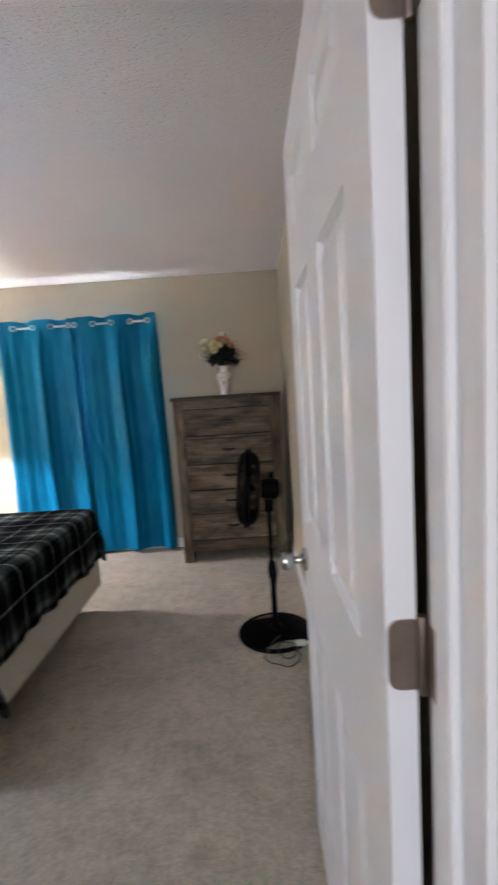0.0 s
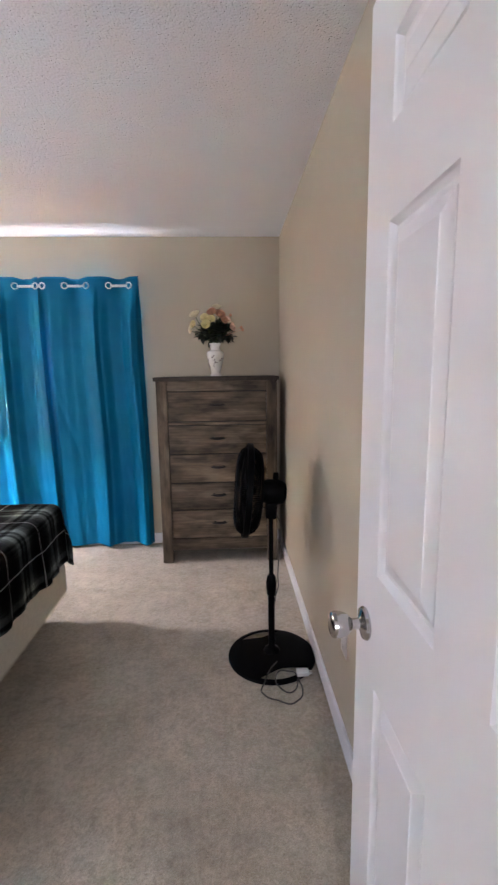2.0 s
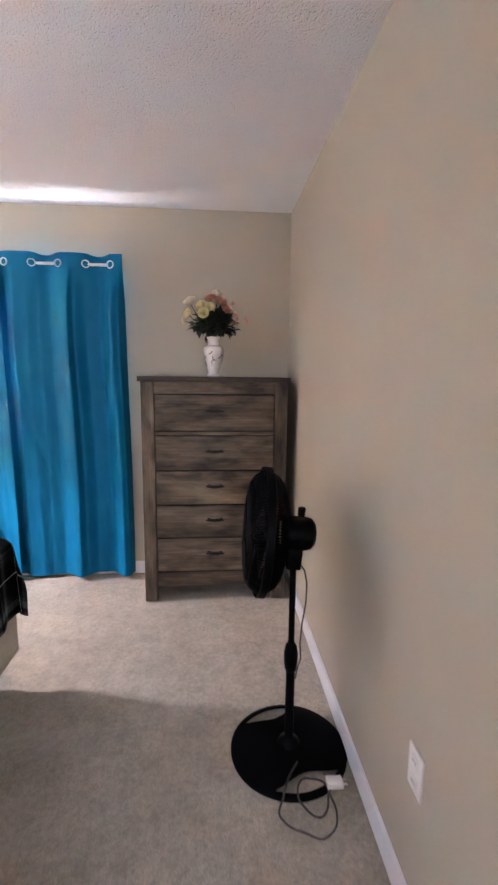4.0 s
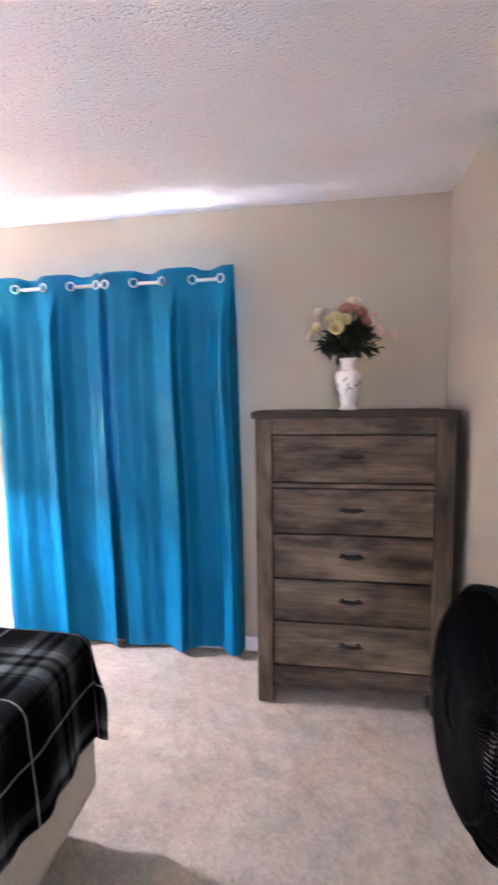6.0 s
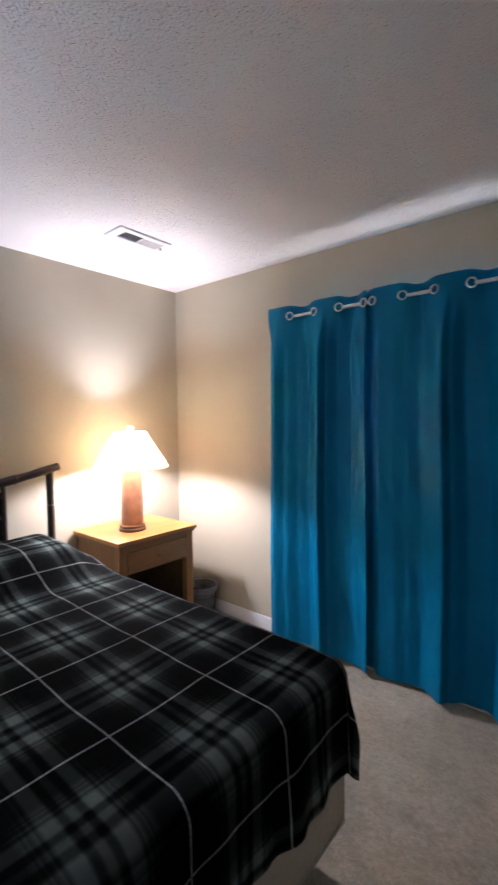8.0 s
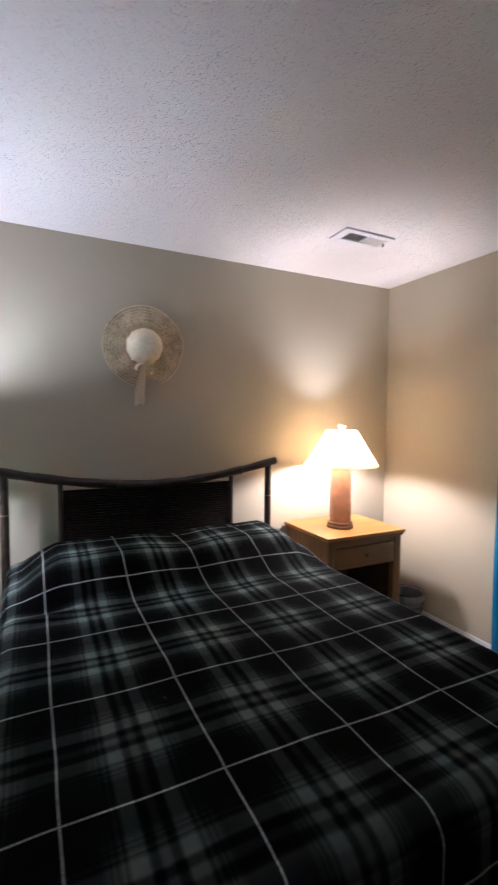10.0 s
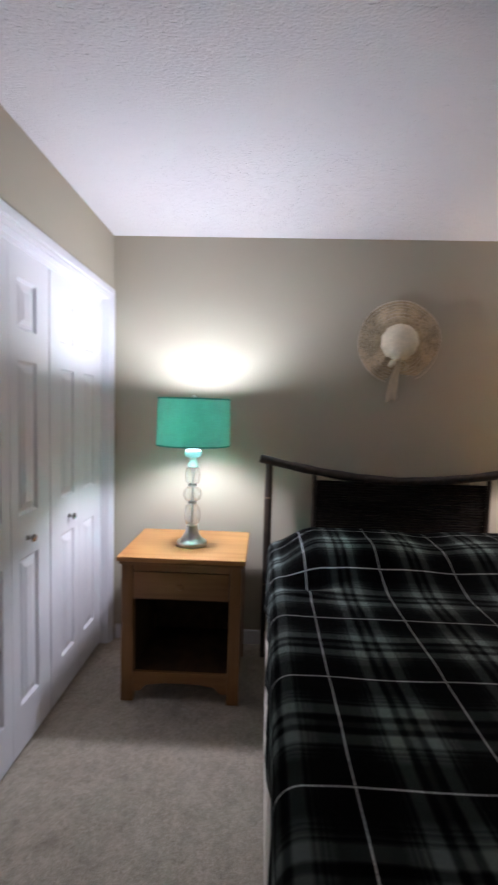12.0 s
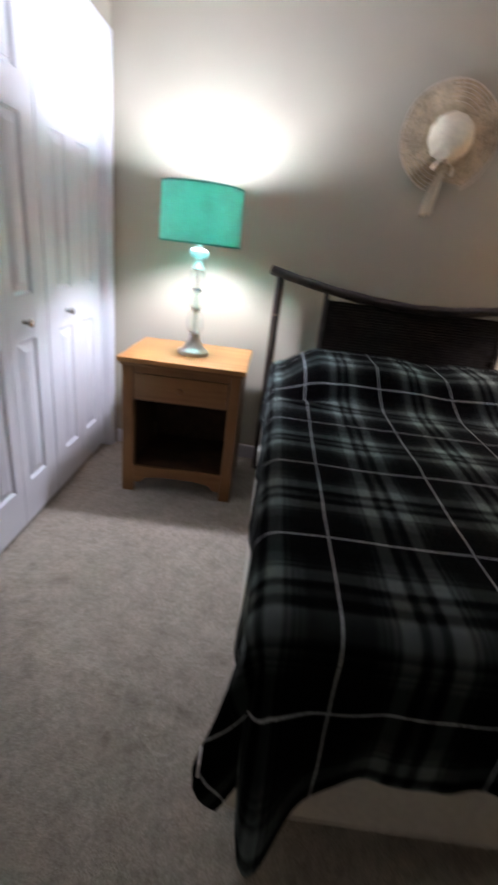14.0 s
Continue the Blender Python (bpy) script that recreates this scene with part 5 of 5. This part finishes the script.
# ---- headboard ----
def headboard():
    h = thing("headboard", (-2.865, 2.338, 0.0), "black-brown bamboo headboard with a curved rail and reed panel", "headboard")

    def rail_z(y):
        return 1.062 + 0.108 * abs(y / 0.80) ** 1.75
    bm = fresh()
    ys = [-0.803 + 1.606 * i / 44 for i in range(45)]
    tube(bm, [(0, y, rail_z(y)) for y in ys], [0.0245 + 0.0015 * math.sin(i * 1.1) for i in range(45)], 16)
    top = part("top_rail", bm, BAMBOO, h)
    for y in (-0.60, -0.20, 0.22, 0.55):
        bm = fresh()
        dz = (rail_z(y + 0.01) - rail_z(y - 0.01)) / 0.02
        tube(bm, [(0, y - 0.006, rail_z(y) - 0.006 * dz), (0, y, rail_z(y)), (0, y + 0.006, rail_z(y) + 0.006 * dz)], [0.0255, 0.0285, 0.0255], 16)
        part("node", bm, BAMBOO, top)
    for s in (-1, 1):
        y = s * 0.750
        zt = rail_z(y) - 0.018
        bm = fresh()
        zs = [0.0, 0.2, 0.42, 0.66, 0.93, zt]
        lathe(bm, [(0.0215 + 0.001 * math.sin(k * 2.1), zs[k]) for k in range(6)], (0, y, 0), 18)
        post = part("post", bm, BAMBOO, h)
        for z in (0.44, 0.945):
            bm = fresh()
            lathe(bm, [(0.0218, z - 0.004), (0.0232, z - 0.001), (0.0232, z + 0.002), (0.0218, z + 0.005)], (0, y, 0), 18)
            part("node_ring", bm, RING, post, "pale bamboo node ring")
        y = s * 0.490
        bm = fresh()
        lathe(bm, [(0.0135, 0.36), (0.0135, rail_z(y) - 0.018)], (0, y, 0), 14)
        part("panel_post", bm, BAMBOO, h)
    for z in (0.375, 0.14):
        bm = fresh()
        tube(bm, [(0, -0.735, z), (0, 0.735, z)], 0.014, 14)
        part("cross_rail", bm, BAMBOO, h)
    z = 0.395
    while z < 1.055:
        half = 0.478
        bm = fresh()
        zz = min(z, 1.2)
        ypts = [-half + 2 * half * i / 10 for i in range(11)]
        tube(bm, [(0.003 * math.sin(i * 1.7 + z * 40), y, zz + 0.0012 * math.sin(i * 2.3 + z * 70)) for i, y in enumerate(ypts)], [0.0068 + 0.0006 * math.sin(3 * i + z * 90) for i in range(11)], 6)
        part("reed", bm, REED, h)
        z += 0.0145
    bm = fresh()
    box(bm, -0.012, -0.476, 0.39, -0.008, 0.476, 1.05)
    part("panel_backing", bm, REED, h)
    return h


headboard()


# ---- straw hat on the wall ----
def straw_hat():
    h = thing("straw_hat", (X0 + 0.030, 2.318, 1.856), "wide-brimmed straw hat with ivory scarf on the wall", "hat")
    h.matrix_basis = pose(X0 + 0.030, 2.318, 1.856, 0, 3, 0)

    def brim(u, v):
        a = 2 * math.pi * u
        r = 0.095 + 0.140 * v
        wave = 0.012 * math.sin(2 * a + 0.6) * v + 0.008 * math.sin(5 * a) * v + 0.006 * noise.noise((3 * math.cos(a), 3 * math.sin(a), v))
        return (-0.010 - 0.010 * v * v + wave, r * math.cos(a) * 1.0, r * math.sin(a) * 1.0)
    bm = fresh()
    sheet(bm, 96, 12, brim)
    bmesh.ops.remove_doubles(bm, verts=bm.verts[:], dist=0.0005)
    br = part("brim", bm, STRAW, h, "open-weave straw brim")
    br.modifiers.new("thickness", "SOLIDIFY").thickness = 0.003
    for v, rad in ((1.0, 0.0040), (0.88, 0.0016), (0.76, 0.0013), (0.64, 0.0013), (0.50, 0.0013), (0.36, 0.0013)):
        bm = fresh()
        tube(bm, [Vector(brim(i / 96, v)) + Vector((0.002, 0, 0)) for i in range(96)], rad, 6, True)
        part("braid", bm, STRAW_RIM, br)
    # crown wrapped in cloth, with soft gathers that draw in towards the knot
    def crown(u, v):
        a = 2 * math.pi * u
        t = v * math.pi / 2
        gather = 0.0045 * math.sin(11 * a + 2.0) * (0.4 + 0.6 * max(0.0, -math.sin(a))) * math.cos(t)
        r = (0.104 + gather) * math.cos(t) ** 0.62 + 0.002 * noise.noise((5 * math.cos(a), 5 * math.sin(a), 3 * v))
        return (-0.008 + 0.098 * math.sin(t), r * math.cos(a), r * math.sin(a))
    bm = fresh()
    sheet(bm, 72, 18, crown)
    bmesh.ops.remove_doubles(bm, verts=bm.verts[:], dist=0.0004)
    part("crown", bm, SCARF, h, "ivory cloth over the rounded crown")
    bm = fresh()
    bmesh.ops.create_icosphere(bm, subdivisions=3, radius=0.020, matrix=Matrix.Translation((0.030, -0.008, -0.104)) @ Matrix.Diagonal((1.1, 1.0, 0.85, 1)))
    knot = part("knot", bm, SCARF, h)
    for s, tip in ((-1, (-0.058, -0.132)), (1, (0.044, -0.150))):
        bm = fresh()
        pts = []
        for i in range(15):
            t = i / 14
            a = 2 * math.pi * t
            reach = math.sin(math.pi * t)
            pts.append((0.030 + 0.022 * math.sin(a), -0.008 + (tip[0] + 0.008) * reach, -0.104 + (tip[1] + 0.104) * reach + 0.016 * math.sin(a)))
        last = None
        for i, p in enumerate(pts):
            wd = 0.010 + 0.012 * math.sin(math.pi * i / 14)
            row = [bm.verts.new((p[0] - wd, p[1], p[2] + 0.3 * wd)), bm.verts.new((p[0] + wd, p[1], p[2] - 0.3 * wd))]
            if last:
                bm.faces.new((last[0], last[1], row[1], row[0]))
            last = row
        loop = part("bow_loop", bm, SCARF, knot, smooth=70)
        loop.modifiers.new("thickness", "SOLIDIFY").thickness = 0.003
    for y0, y1, length, wid in ((-0.012, -0.030, 0.236, 0.056), (-0.004, -0.014, 0.222, 0.036)):
        bm = fresh()

        def tail(u, v, y0=y0, y1=y1, length=length, wid=wid):
            z = -0.108 - length * u
            w = wid * (0.35 + 0.65 * smooth_step(0.0, 0.6, u))
            y = y0 + (y1 - y0) * u + (v - 0.5) * w
            return (0.034 - 0.030 * smooth_step(0.0, 0.5, u) + 0.006 * math.sin(9 * v + 5 * u) - (0.012 if u > 0.55 else 0) * smooth_step(0.55, 0.8, u), y, z + 0.010 * (v - 0.5) * u)
        sheet(bm, 18, 8, tail)
        tl = part("scarf_tail", bm, SCARF, knot, smooth=70)
        tl.modifiers.new("thickness", "SOLIDIFY").thickness = 0.002
    return h


straw_hat()


# ---- waste bin in the corner ----
def waste_bin():
    w = thing("waste_bin", (-2.585, 4.045, 0.0), "small dark wire waste bin with a grey liner", "waste bin")
    r0, r1, hgt = 0.085, 0.112, 0.255
    bm = fresh()
    lathe(bm, [(0.002, 0.004), (r0, 0.004), (r1 - 0.003, hgt - 0.004), (r1 - 0.006, hgt - 0.004), (r0 - 0.003, 0.008), (0.002, 0.008)], seg=40)
    part("liner", bm, BAG, w, "grey plastic liner")
    bm = fresh()
    lathe(bm, [(r1 - 0.004, hgt - 0.05), (r1 + 0.004, hgt - 0.035), (r1 + 0.003, hgt - 0.01), (r1, hgt + 0.004), (r1 - 0.010, hgt - 0.008)], seg=40, closed=False)
    part("liner_cuff", bm, BAG, w)
    bm = fresh()
    for i in range(40):
        a = 2 * math.pi * i / 40
        tube(bm, [((r0 + 0.002) * math.cos(a), (r0 + 0.002) * math.sin(a), 0.002), (r1 * math.cos(a), r1 * math.sin(a), hgt)], 0.0012, 5)
    part("wire_wall", bm, BLACK_ENAMEL, w)
    for z, r in ((hgt, r1), (0.004, r0 + 0.002), (0.09, r0 + 0.012), (0.17, r0 + 0.020)):
        bm = fresh()
        tube(bm, [(r * math.cos(2 * math.pi * i / 40), r * math.sin(2 * math.pi * i / 40), z) for i in range(40)], 0.0035 if z == hgt else 0.0016, 6, True)
        part("hoop", bm, BLACK_ENAMEL, w)
    return w


waste_bin()
